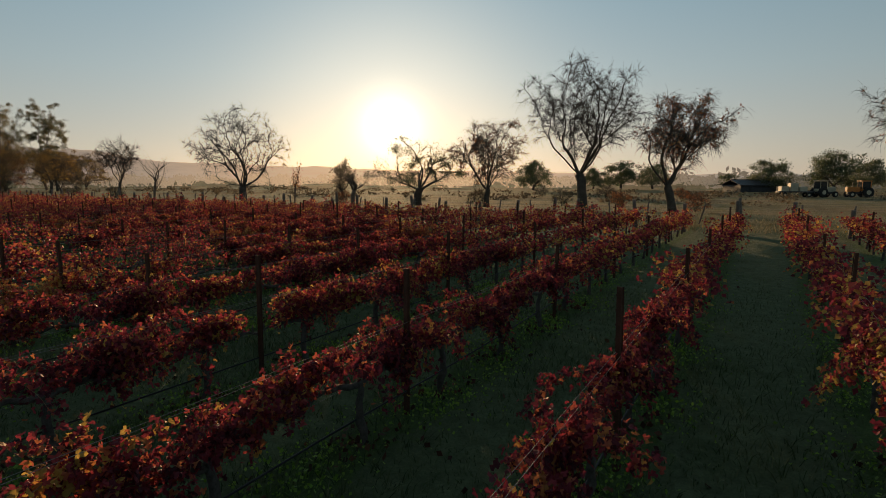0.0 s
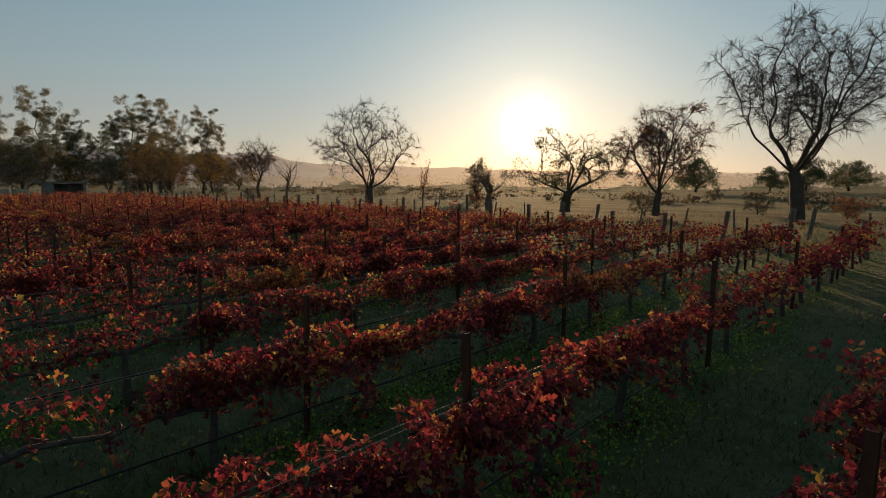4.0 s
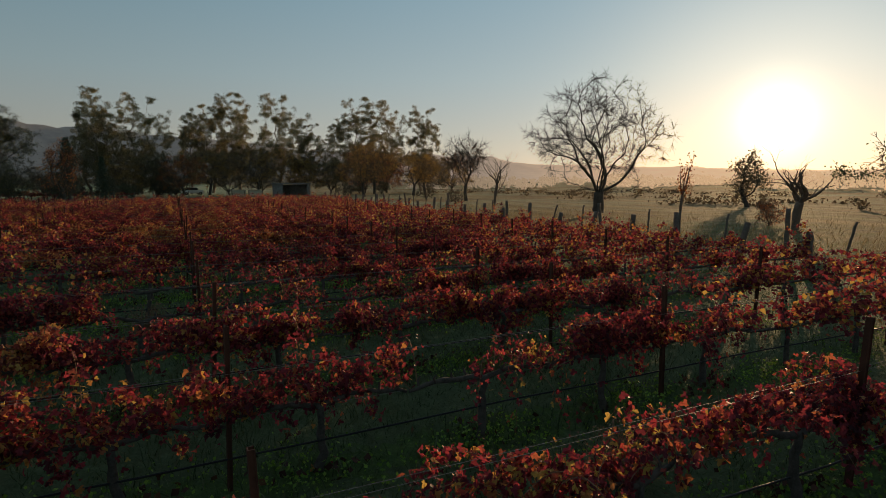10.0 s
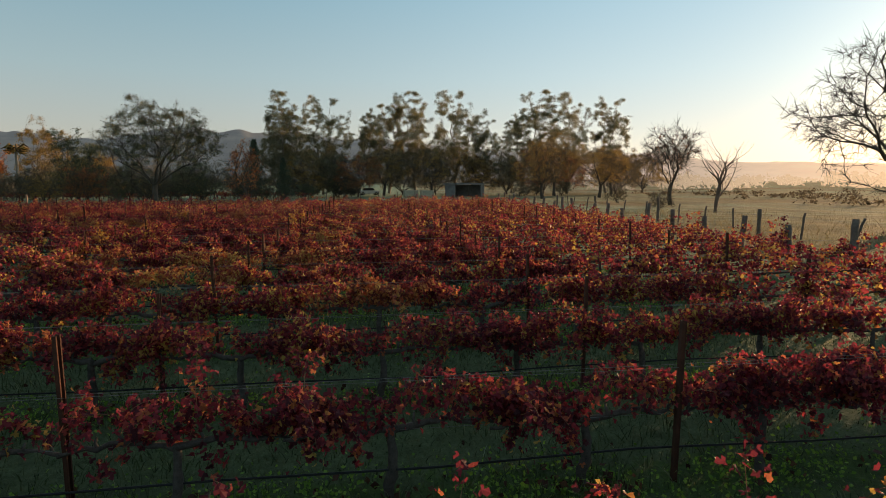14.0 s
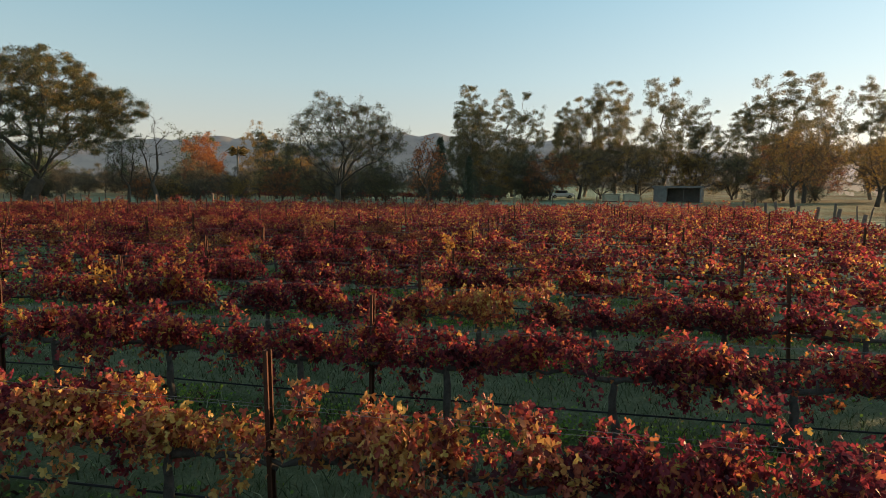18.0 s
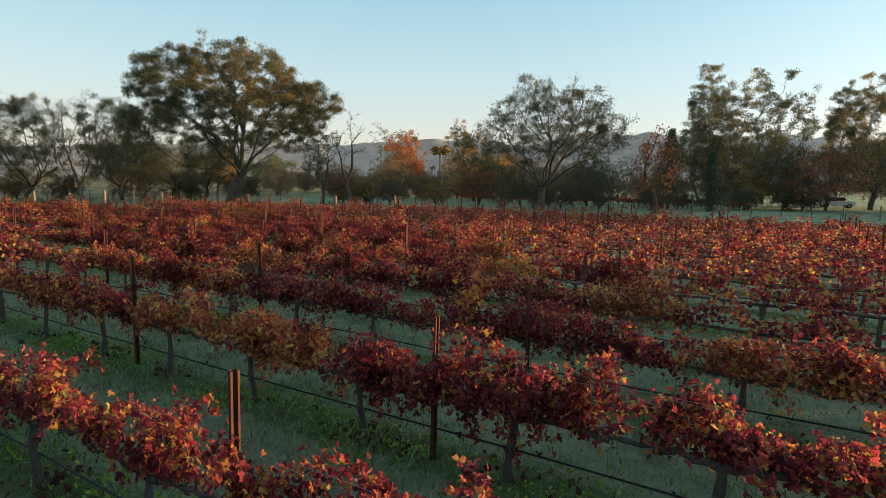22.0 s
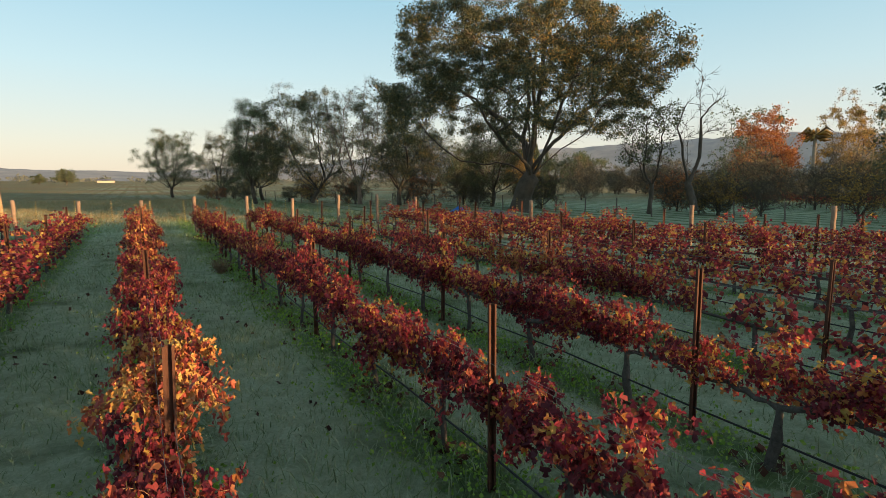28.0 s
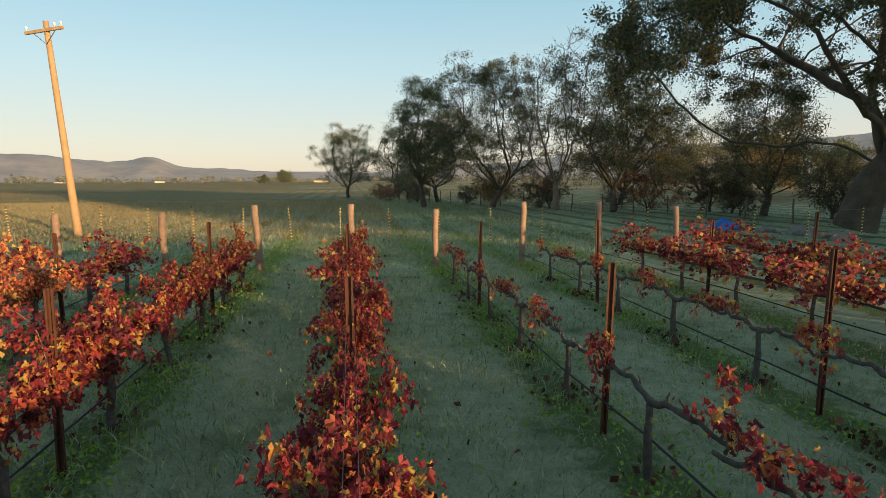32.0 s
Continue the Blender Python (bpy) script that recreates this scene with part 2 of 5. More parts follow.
def ground_material():
    m, n, l, s = material("turf", 0.95)
    t = n.new("ShaderNodeTexCoord")
    xyz = n.new("ShaderNodeSeparateXYZ")
    l.new(t.outputs["Object"], xyz.inputs[0])
    fine, mid, broad, tuft = noise_of(n, l, 26.0, 6.0, 0.75), noise_of(n, l, 0.9, 5.0), noise_of(n, l, 0.045, 4.0), noise_of(n, l, 4.5, 4.0, 0.6)
    fine = math_node(n, l, "ADD", math_node(n, l, "MULTIPLY", fine, 0.55), math_node(n, l, "MULTIPLY", tuft, 0.45))
    green = ramped(n, l, fine, [(0.32, (0.035, 0.058, 0.020)), (0.52, (0.082, 0.118, 0.045)), (0.70, (0.15, 0.19, 0.082))])
    frost = ramped(n, l, fine, [(0.32, (0.20, 0.25, 0.14)), (0.70, (0.46, 0.52, 0.36))])
    # frost thins eastwards, which also darkens the turf there for shade
    east = n.new("ShaderNodeMapRange")
    east.inputs[1].default_value, east.inputs[2].default_value, east.inputs[3].default_value, east.inputs[4].default_value = -62.0, -38.0, 1.0, 0.12
    l.new(xyz.outputs["X"], east.inputs[0])
    rime = math_node(n, l, "MULTIPLY", ramped(n, l, mid, [(0.28, (0, 0, 0)), (0.48, (1, 1, 1))]), east.outputs[0])
    grass = mix_color(n, l, rime, green, frost)
    # lush weeds grow in a strip under each row
    turn = math_node(n, l, "COSINE", math_node(n, l, "MULTIPLY", math_node(n, l, "SUBTRACT", xyz.outputs["X"], ROW_ZERO), 2 * math.pi / ROW_GAP))
    strip = math_node(n, l, "ADD", turn, math_node(n, l, "MULTIPLY", math_node(n, l, "SUBTRACT", tuft, 0.5), 2.6))
    lush = ramped(n, l, fine, [(0.32, (0.030, 0.062, 0.014)), (0.52, (0.075, 0.135, 0.030)), (0.70, (0.14, 0.22, 0.052))])
    grass = mix_color(n, l, ramped(n, l, strip, [(0.45, (0, 0, 0)), (0.85, (0.85, 0.85, 0.85))]), grass, lush)
    heap = noise_of(n, l, 2.6, 3.0, 0.6)
    wide = n.new("ShaderNodeMapping")
    wide.inputs["Scale"].default_value = (0.05, 0.55, 1.0)
    l.new(t.outputs["Object"], wide.inputs["Vector"])
    streak = n.new("ShaderNodeTexNoise")
    streak.inputs["Scale"].default_value, streak.inputs["Detail"].default_value = 0.6, 6.0
    l.new(wide.outputs[0], streak.inputs["Vector"])
    mid = math_node(n, l, "ADD", math_node(n, l, "MULTIPLY", mid, 0.3), math_node(n, l, "MULTIPLY", streak.outputs["Fac"], 0.7))
    straw = ramped(n, l, math_node(n, l, "ADD", math_node(n, l, "MULTIPLY", fine, 0.5), math_node(n, l, "MULTIPLY", mid, 0.5)),
                   [(0.38, (0.080, 0.058, 0.026)), (0.5, (0.18, 0.125, 0.052)), (0.64, (0.34, 0.245, 0.110))])
    wob = math_node(n, l, "MULTIPLY", math_node(n, l, "SUBTRACT", broad, 0.5), 40.0)
    north = n.new("ShaderNodeMapRange")
    north.inputs[1].default_value, north.inputs[2].default_value = 30.0, 50.0
    l.new(math_node(n, l, "ADD", xyz.outputs["Y"], wob), north.inputs[0])
    # straw begins soon past the fence, its gold also painting the sunlit pasture
    south = n.new("ShaderNodeMapRange")
    south.inputs[1].default_value, south.inputs[2].default_value = -44.0, -70.0
    l.new(math_node(n, l, "ADD", xyz.outputs["Y"], wob), south.inputs[0])
    mixer = math_node(n, l, "MULTIPLY", math_node(n, l, "ADD", north.outputs[0], south.outputs[0]), ramped(n, l, broad, [(0.35, (0.45, 0.45, 0.45)), (0.6, (1, 1, 1))]))
    l.new(mix_color(n, l, mixer, grass, straw), s.inputs["Base Color"])
    bumped(n, l, s, math_node(n, l, "ADD", math_node(n, l, "MULTIPLY", heap, 1.6), fine), 1.0, 0.14)
    return m


TURF = ground_material()


# ---- mesh helpers ----
def mesh_of(name, verts, faces, mat, smooth=False):
    """A mesh from an array of places and an array of faces of one size, or a list of such arrays."""
    me = bpy.data.meshes.new(name)
    verts = np.asarray(verts, np.float32).reshape(-1, 3)
    groups = [np.asarray(f, np.int32) for f in (faces if isinstance(faces, list) else [faces]) if len(f)]
    loops = np.concatenate([g.ravel() for g in groups])
    sizes = np.concatenate([np.full(len(g), g.shape[1], np.int32) for g in groups])
    starts = np.concatenate([[0], np.cumsum(sizes)[:-1]]).astype(np.int32)
    me.vertices.add(len(verts))
    me.vertices.foreach_set("co", verts.ravel())
    me.loops.add(len(loops))
    me.loops.foreach_set("vertex_index", loops)
    me.polygons.add(len(sizes))
    me.polygons.foreach_set("loop_start", starts)
    me.polygons.foreach_set("use_smooth", np.full(len(sizes), smooth))
    me.update(calc_edges=True)
    me.validate()
    me.materials.append(mat)
    return me


class Wood:
    """Collects tapering tubes and makes one mesh of them."""

    def __init__(self):
        self.v, self.f, self.n = [], [], 0

    def tube(self, points, radii, sides=5, cap=True):
        pts = np.asarray(points, float)
        rad = np.asarray(radii, float)
        d = np.gradient(pts, axis=0)
        d /= np.linalg.norm(d, axis=1, keepdims=True) + 1e-9
        ref = np.array([0.0, 0.0, 1.0]) if abs(d[0][2]) < 0.8 else np.array([1.0, 0.0, 0.0])
        u = np.cross(d, ref)
        u /= np.linalg.norm(u, axis=1, keepdims=True) + 1e-9
        w = np.cross(d, u)
        a = np.linspace(0, 2 * np.pi, sides, endpoint=False)
        ring = pts[:, None] + rad[:, None, None] * (np.cos(a)[None, :, None] * u[:, None] + np.sin(a)[None, :, None] * w[:, None])
        self.v.append(ring.reshape(-1, 3))
        i, k = np.meshgrid(np.arange(len(pts) - 1), np.arange(sides), indexing="ij")
        b, k2 = self.n + i * sides, (k + 1) % sides
        self.f.append(np.stack([b + k, b + k2, b + sides + k2, b + sides + k], -1).reshape(-1, 4))
        if cap:
            top = self.n + (len(pts) - 1) * sides
            if sides == 4:
                self.f.append(np.array([[top, top + 1, top + 2, top + 3]]))
            elif sides > 4:
                self.f.append(np.array([[top, top + q, top + q + 1, top + q + 2] for q in range(1, sides - 2, 2) if q + 2 < sides] or [[top, top + 1, top + 2, top + 3]]))
        self.n += len(ring) * sides

    def mesh(self, name, mat, change=None):
        v = np.concatenate(self.v)
        return mesh_of(name, v if change is None else change(v), np.concatenate(self.f), mat, True)


def boxes(name, spec, mat, bevel=0.0):
    """One mesh of boxes (x0, y0, z0, x1, y1, z1), with softened edges where bevel is given."""
    bm = bmesh.new()
    for x0, y0, z0, x1, y1, z1 in spec:
        made = bmesh.ops.create_cube(bm, size=1)
        bmesh.ops.transform(bm, verts=made["verts"], matrix=Matrix.Translation(((x0 + x1) / 2, (y0 + y1) / 2, (z0 + z1) / 2)) @ Matrix.Diagonal((x1 - x0, y1 - y0, z1 - z0, 1)))
    if bevel:
        bmesh.ops.bevel(bm, geom=bm.edges[:], offset=bevel, segments=2, affect="EDGES")
    me = bpy.data.meshes.new(name)
    bm.to_mesh(me)
    bm.free()
    me.materials.append(mat)
    return me


def part(name, me, parent, label="", at=None):
    ob = new(name, me)
    ob.parent = parent
    if at is not None:
        ob.matrix_basis = at
    if label:
        ob["label"] = label
    return ob


def thing(name, m, label, category, group="", kind=""):
    ob = new(name)
    ob.matrix_basis = m
    ob.empty_display_size = 0.2
    return tagged(ob, label, category, group, kind)


def leaf_quads(rng, centres, size, spread, droop=0.0, slim=0.6):
    """Pointed four-cornered leaves scattered round the centres."""
    n = len(centres)
    c = centres + np.clip(rng.normal(0, 1, (n, 3)), -1.5, 1.5) * spread
    a = rng.normal(0, 1, (n, 3))
    a[:, 2] -= droop
    a /= np.linalg.norm(a, axis=1, keepdims=True)
    b = np.cross(a, rng.normal(0, 1, (n, 3)))
    b /= np.linalg.norm(b, axis=1, keepdims=True) + 1e-9
    s = (size * rng.uniform(0.6, 1.4, n))[:, None]
    v = np.stack([c - a * s * 0.5, c + b * s * slim * 0.5, c + a * s * 0.5, c - b * s * slim * 0.5], 1)
    return v.reshape(-1, 3), np.arange(4 * n).reshape(-1, 4)


# ---- ground ----
VINE_GAP = POST_GAP / 3
SOUTH_END, NORTH_END = -30.8, 32.2
CORDON = 0.66


def lie(x, y):
    """The height of the land: gently uneven, and level under the rows."""
    far = np.clip((np.hypot(x + 35, y) - 90) / 300, 0, 1)
    return 0.03 * np.sin(x * 0.31 + 1) * np.sin(y * 0.27) + far * (0.8 * np.sin(x * 0.011) * np.cos(y * 0.013))


axis = np.concatenate([-np.geomspace(4000, 130, 26), np.linspace(-125, 60, 186), np.geomspace(65, 4000, 26)])
ayis = np.concatenate([-np.geomspace(4000, 80, 26), np.linspace(-75, 75, 151), np.geomspace(80, 4000, 26)])
gx, gy = np.meshgrid(axis, ayis, indexing="ij")
gv = np.stack([gx, gy, lie(gx, gy)], -1).reshape(-1, 3)
gi, gk = np.meshgrid(np.arange(len(axis) - 1), np.arange(len(ayis) - 1), indexing="ij")
g0 = (gi * len(ayis) + gk).ravel()
ground = new("ground", mesh_of("ground", gv, np.stack([g0, g0 + len(ayis), g0 + len(ayis) + 1, g0 + 1], -1), TURF, True))
tagged(ground, "frosted green turf between vine rows, dry straw-coloured grass beyond", "ground", kind="structure")

# ---- the line of the aisles along which the vines are built one by one ----
AISLE = np.array([(3, -6), (0, 0), (-8, 10), (-17, 16), (-28, 19.5), (-40, 18.5), (-50, 13.5), (-58, 5), (-64, -6), (-67, -17), (-68.5, -31)], float)


def from_aisle(x, y):
    p = np.stack([np.asarray(x, float), np.asarray(y, float)], -1)
    best = np.full(p.shape[:-1], 1e9)
    for a, b in zip(AISLE[:-1], AISLE[1:]):
        d = b - a
        t = np.clip(((p - a) @ d) / (d @ d), 0, 1)
        best = np.minimum(best, np.linalg.norm(p - (a + t[..., None] * d), axis=-1))
    return best


def west_edge(k):
    """How far south a row reaches: the western rows stop short of the old oak."""
    return {-7: -12.0, -6: -16.0, -5: -23.0}.get(k, SOUTH_END)


ROWS = range(-7, 31)


# ---- trellises: posts, wires, hose ----
def steel_post(height):
    """A rolled steel post: a web with two flanges, notched for the wires."""
    h = height
    return boxes("post", [(-0.024, -0.004, -0.1, 0.024, 0.004, h), (-0.024, 0.004, -0.1, -0.018, 0.034, h), (0.018, 0.004, -0.1, 0.024, 0.034, h),
                          (-0.034, 0.030, -0.1, -0.018, 0.035, h), (0.018, 0.030, -0.1, 0.034, 0.035, h)]
                 + [(-0.030, -0.006, z, -0.024, 0.006, z + 0.02) for z in np.arange(0.5, h - 0.05, 0.14)], RUST)


def round_post(height, radius, mat, rng):
    w = Wood()
    z = np.linspace(-0.1, height, 7)
    w.tube(np.stack([rng.normal(0, 0.008, 7), rng.normal(0, 0.008, 7), z], -1), radius * (1 + rng.normal(0, 0.03, 7)), 10)
    return w.mesh("end_post", mat)


rng = np.random.default_rng(5)
TALL_POSTS, SHORT_POSTS = [steel_post(h) for h in (1.58, 1.64, 1.71)], [steel_post(h) for h in (1.46, 1.53, 1.60)]
SOUTH_POSTS = [round_post(h, 0.085, POST_WOOD, rng) for h in (1.62, 1.70, 1.78)]
NORTH_POSTS = [round_post(h, 0.095, GREY_WOOD, rng) for h in (1.35, 1.5, 1.68)]


def line_mesh(name, y0, y1, z, radius, mat, sag, rng, sides=5, step=1.8):
    n = max(3, int((y1 - y0) / step))
    y = np.linspace(y0, y1, n)
    w = Wood()
    w.tube(np.stack([rng.normal(0, sag, n), y, z + rng.normal(0, sag, n)], -1), np.full(n, radius), sides)
    return w.mesh(name, mat)


for k in ROWS:
    x, y0 = ROW_ZERO + ROW_GAP * k, west_edge(k)
    row = thing("vine_trellis", pose(x, 0, 0), "steel vine trellis row with wires and black drip hose", "trellis", "vine rows")
    for j in range(-6, 7):
        y = POST_ZERO + POST_GAP * j
        if y < y0 + 1.5 or y > NORTH_END - 1.5:
            continue
        part("post", (TALL_POSTS if y < 9 else SHORT_POSTS)[rng.integers(3)], row, at=pose(rng.normal(0, 0.015), y + rng.normal(0, 0.04), 0, rng.normal(0, 0.9), rng.normal(0, 0.9), rng.normal(0, 8)))
    part("end_post", SOUTH_POSTS[rng.integers(3)], row, "sawn round wooden end post", pose(rng.normal(0, 0.04), y0, 0, rng.normal(0, 1.5), rng.normal(0, 1.5), rng.uniform(0, 360)))
    part("end_post", NORTH_POSTS[rng.integers(3)], row, "leaning grey wooden end post", pose(rng.normal(0, 0.05), NORTH_END, 0, rng.normal(-7, 4), rng.normal(0, 4), rng.uniform(0, 360)))
    part("drip_hose", line_mesh("drip_hose", y0, NORTH_END, 0.31, 0.011, HOSE, 0.018, rng), row, "black drip hose")
    for z, off in ((CORDON, 0.0), (1.10, 0.035), (1.10, -0.035)):
        part("wire", line_mesh("wire", y0, NORTH_END, z, 0.0022, GALVANISED, 0.004, rng, 3, 2.7), row, at=pose(off, 0, 0))


# ---- vines ----
LEAF_RING = np.array([(0.0, 0.0), (0.40, -0.16), (0.62, 0.30), (0.24, 0.40), (0.34, 0.82), (0.0, 1.12), (-0.34, 0.82), (-0.24, 0.40), (-0.62, 0.30), (-0.40, -0.16)])


def canes(rng, count, vigour, loose=1.0):
    """Shoots that rise from the cordon and hang over; a list of point rows."""
    out = []
    for _ in range(count):
        y = rng.uniform(-1.0, 1.0)
        p = np.array([rng.normal(0, 0.03), y, CORDON + rng.uniform(0, 0.06)])
        d = np.array([rng.normal(0, 0.14 * loose), rng.normal(0, 0.5), rng.uniform(0.6, 1.3)])
        length = rng.uniform(0.5, 1.15) * vigour
        pts, n = [p], 9
        for i in range(n):
            d = d / np.linalg.norm(d)
            p = p + d * length / n
            pts.append(p)
            d = d + np.array([rng.normal(0, 0.09) + 0.03 * np.sign(d[0]), rng.normal(0, 0.12), -0.29 * (0.7 + 0.3 * loose)])
        out.append(np.array(pts))
    return out


def vine_leaves(rng, shoots, per_shoot, size, lobed=True):
    """Leaf blades along the shoots, on stalks, hanging, curled along the middle; lobed for the near vines."""
    at = []
    for s in shoots:
        t = rng.uniform(0.0, 1.0, per_shoot) * (len(s) - 1)
        i = np.minimum(t.astype(int), len(s) - 2)
        at.append(s[i] + (s[i + 1] - s[i]) * (t - i)[:, None])
    c = np.concatenate(at)
    n = len(c)
    out = rng.normal(0, 1, (n, 3)) * (0.038, 0.07, 0.05)
    c = c + out
    tip = np.stack([rng.normal(0, 0.7, n) + np.sign(out[:, 0]) * 0.5, rng.normal(0, 0.7, n), rng.normal(-0.55, 0.5, n)], -1)
    tip /= np.linalg.norm(tip, axis=1, keepdims=True)
    side = np.cross(tip, rng.normal(0, 1, (n, 3)) + (0, 0, 0.6))
    side /= np.linalg.norm(side, axis=1, keepdims=True) + 1e-9
    up = np.cross(side, tip)
    s = (size * rng.uniform(0.55, 1.25, n))[:, None, None]
    curl = rng.uniform(0.05, 0.75, n)[:, None]
    if lobed:
        u, v = LEAF_RING[:, 0], LEAF_RING[:, 1]
        h = curl * np.abs(u)[None, :] - curl * 0.35 * (v[None, :] - 0.3) ** 2
        h = h + rng.normal(0, 0.07, h.shape)
        uu, vv = u[None] + rng.normal(0, 0.05, h.shape), v[None] + rng.normal(0, 0.05, h.shape)
        pts = c[:, None] + s * (uu[:, :, None] * side[:, None] + vv[:, :, None] * tip[:, None] + h[:, :, None] * up[:, None])
        b = (np.arange(n) * 10)[:, None, None]
        quads = b + np.array([(0, 1, 2, 3), (0, 3, 4, 5), (0, 5, 6, 7), (0, 7, 8, 9)])[None]
        return pts.reshape(-1, 3), quads.reshape(-1, 4)
    u, v = np.array([0.0, 0.5, 0.0, -0.5]), np.array([-0.05, 0.40, 1.0, 0.40])
    h = curl * np.abs(u)[None, :]
    pts = c[:, None] + s * (u[None, :, None] * side[:, None] + v[None, :, None] * tip[:, None] + h[:, :, None] * up[:, None])
    return pts.reshape(-1, 3), np.arange(4 * n).reshape(-1, 4)


def vine_trunk(rng):
    w = Wood()
    n = 8
    z = np.linspace(-0.05, CORDON - 0.01, n)
    lean = rng.normal(0, 0.05, 2)
    wob = np.cumsum(rng.normal(0, 0.018, (n, 2)), 0)
    pts = np.stack([wob[:, 0] + lean[0] * z * (CORDON - z) * 6, wob[:, 1] + lean[1] * z, z], -1)
    pts[:, :2] *= np.linspace(1, 0.6, n)[:, None]
    w.tube(pts, np.linspace(0.052, 0.034, n) * (1 + rng.normal(0, 0.12, n)), 7)
    return w.mesh("trunk", VINE_WOOD), pts[-1]


def vine_cordon(rng, head, shoots):
    w, s = Wood(), Wood()
    for side in (-1, 1):
        n = 10
        t = np.linspace(0, 1, n)
        y = head[1] + side * t * 0.9
        w.tube(np.stack([head[0] * (1 - t) + rng.normal(0, 0.014, n), y, CORDON - 0.03 + 0.05 * np.sin(t * 3) + rng.normal(0, 0.016, n)], -1),
               np.linspace(0.034, 0.017, n) * (1 + rng.normal(0, 0.15, n)), 6)
        for q in range(2, n, 2):
            p = np.array([rng.normal(0, 0.02), y[q], CORDON + 0.01])
            w.tube([p, p + (rng.normal(0, 0.02), rng.normal(0, 0.02), 0.05), p + (rng.normal(0, 0.03), rng.normal(0, 0.03), 0.09)], [0.016, 0.014, 0.009], 5)
    for c in shoots:
        s.tube(c, np.linspace(0.0055, 0.002, len(c)), 3)
    return w.mesh("cordon", VINE_WOOD), s.mesh("shoot_growth", CANE)


VINE_KINDS = []
rng = np.random.default_rng(11)
for n_canes, per, vigour, loose in ((19, 42, 1.0, 1), (20, 40, 1.05, 1), (18, 42, 1.0, 1), (19, 38, 0.95, 1), (21, 40, 1.0, 1), (17, 42, 1.1, 1), (14, 34, 0.9, 1), (14, 30, 0.95, 1), (10, 26, 0.85, 1), (7, 20, 0.8, 1), (4, 12, 0.7, 1),
                                     (15, 44, 1.02, 1.4), (16, 42, 1.06, 1.5), (13, 46, 1.1, 1.4), (15, 40, 0.98, 1.5), (13, 11, 1.45, 2.3), (15, 10, 1.55, 2.5), (12, 13, 1.35, 2.2), (14, 9, 1.6, 2.6)):
    shoots = canes(rng, n_canes, vigour, loose)
    trunk, head = vine_trunk(rng)
    cordon, cane = vine_cordon(rng, head, shoots)
    v, f = vine_leaves(rng, shoots, int(per * 3.0), 0.053)
    VINE_KINDS.append((trunk, cordon, cane, mesh_of("foliage", v, f, VINE_LEAF), n_canes))


def fullness(x, y):
    """How leafy the vines are: thick in the west and east, thin in places, nearly bare at the south-western row ends."""
    v = noise.noise(Vector((x * 0.09, y * 0.07, 3.1)))
    f = 0.80 + 0.45 * v
    if -72 < x < -68.6 and y < -12:
        f -= 0.75 if y < -18 else 0.36
    if -54.5 < x < -52 and y < 10:
        f += 0.35
    if x < -71 and -26 > y:
        f += 0.15
    if -34 < x < -12 and y > 6:
        f -= 0.22
    if -17 < x < -12 and 7 < y < 15:
        f -= 0.25
    if x > -4:
        f += 0.3
    return f


vine_places = []
for k in ROWS:
    x, y0 = ROW_ZERO + ROW_GAP * k, west_edge(k)
    for j in range(-18, 19):
        y = POST_ZERO + VINE_GAP * (j + 0.5)
        if y0 + 0.8 < y < NORTH_END - 0.8:
            vine_places.append((x, y))
vine_places = np.array(vine_places)
away = from_aisle(vine_places[:, 0], vine_places[:, 1])
order = np.argsort(away)
NEAR_VINES = 300


def turned(x, y):
    """Chance that a vine takes the orange and gold leaf colour, by stretches of the rows."""
    if -54.5 < x < -52 and 3 < y < 10:
        return 0.95
    if -50 < x < -44 and 7 < y < 14.5:
        return 0.15
    if -39 < x < -31 and y < 16:
        return 0.4
    if -66.5 < x < -61 and y < -12:
        return 0.3
    return 0.06


GOLDEN = {}
for i in order[:NEAR_VINES]:
    x, y = vine_places[i]
    f = fullness(x, y) + rng.normal(0, 0.12)
    kind = int(np.clip((1.0 - f) * 12, 0, 10)) if f < 0.72 else int(rng.integers(6))
    kind = min(10, kind)
    if (x > -45 or y > 12) and kind < 7:
        kind = 11 + int(rng.integers(4))
    if -31 < x < -9 and y > 7 and rng.random() < 0.5:
        kind = 15 + int(rng.integers(4))
    trunk, cordon, cane, foliage, count = VINE_KINDS[kind]
    gold = kind < 15 and rng.random() < turned(x, y)
    if gold:
        if kind not in GOLDEN:
            GOLDEN[kind] = foliage.copy()
            GOLDEN[kind].materials[0] = TURNED_SUNLIT_LEAF
        foliage = GOLDEN[kind]
    words = "gnarled grapevine with orange and gold leaves" if gold else "straggling grapevine with long thin shoots and scattered red leaves" if kind > 14 else "gnarled grapevine with hanging red shoots" if kind > 10 else "gnarled grapevine with dense red autumn leaves" if kind < 6 else "gnarled grapevine with thinning red and orange leaves" if kind < 9 else "nearly bare grapevine with a few red leaves"
    vine = thing("grapevine", pose(x, y, 0, 0, 0, 180 * rng.integers(2) + rng.normal(0, 2)), words, "grapevine", "vines in rows")
    s = rng.uniform(0.92, 1.1)
    vine.scale = (s * (rng.uniform(0.62, 0.86) if kind < 11 else rng.uniform(0.8, 1.02)), 1.0, rng.uniform(0.95, 1.06))
    part("trunk", trunk, vine)
    part("cordon", cordon, vine)
    tagged(part("shoot_growth", cane, vine), kind="stuff")
    tagged(part("foliage", foliage, vine, "orange and gold lobed leaves" if gold else "red and orange lobed leaves"), kind="stuff")

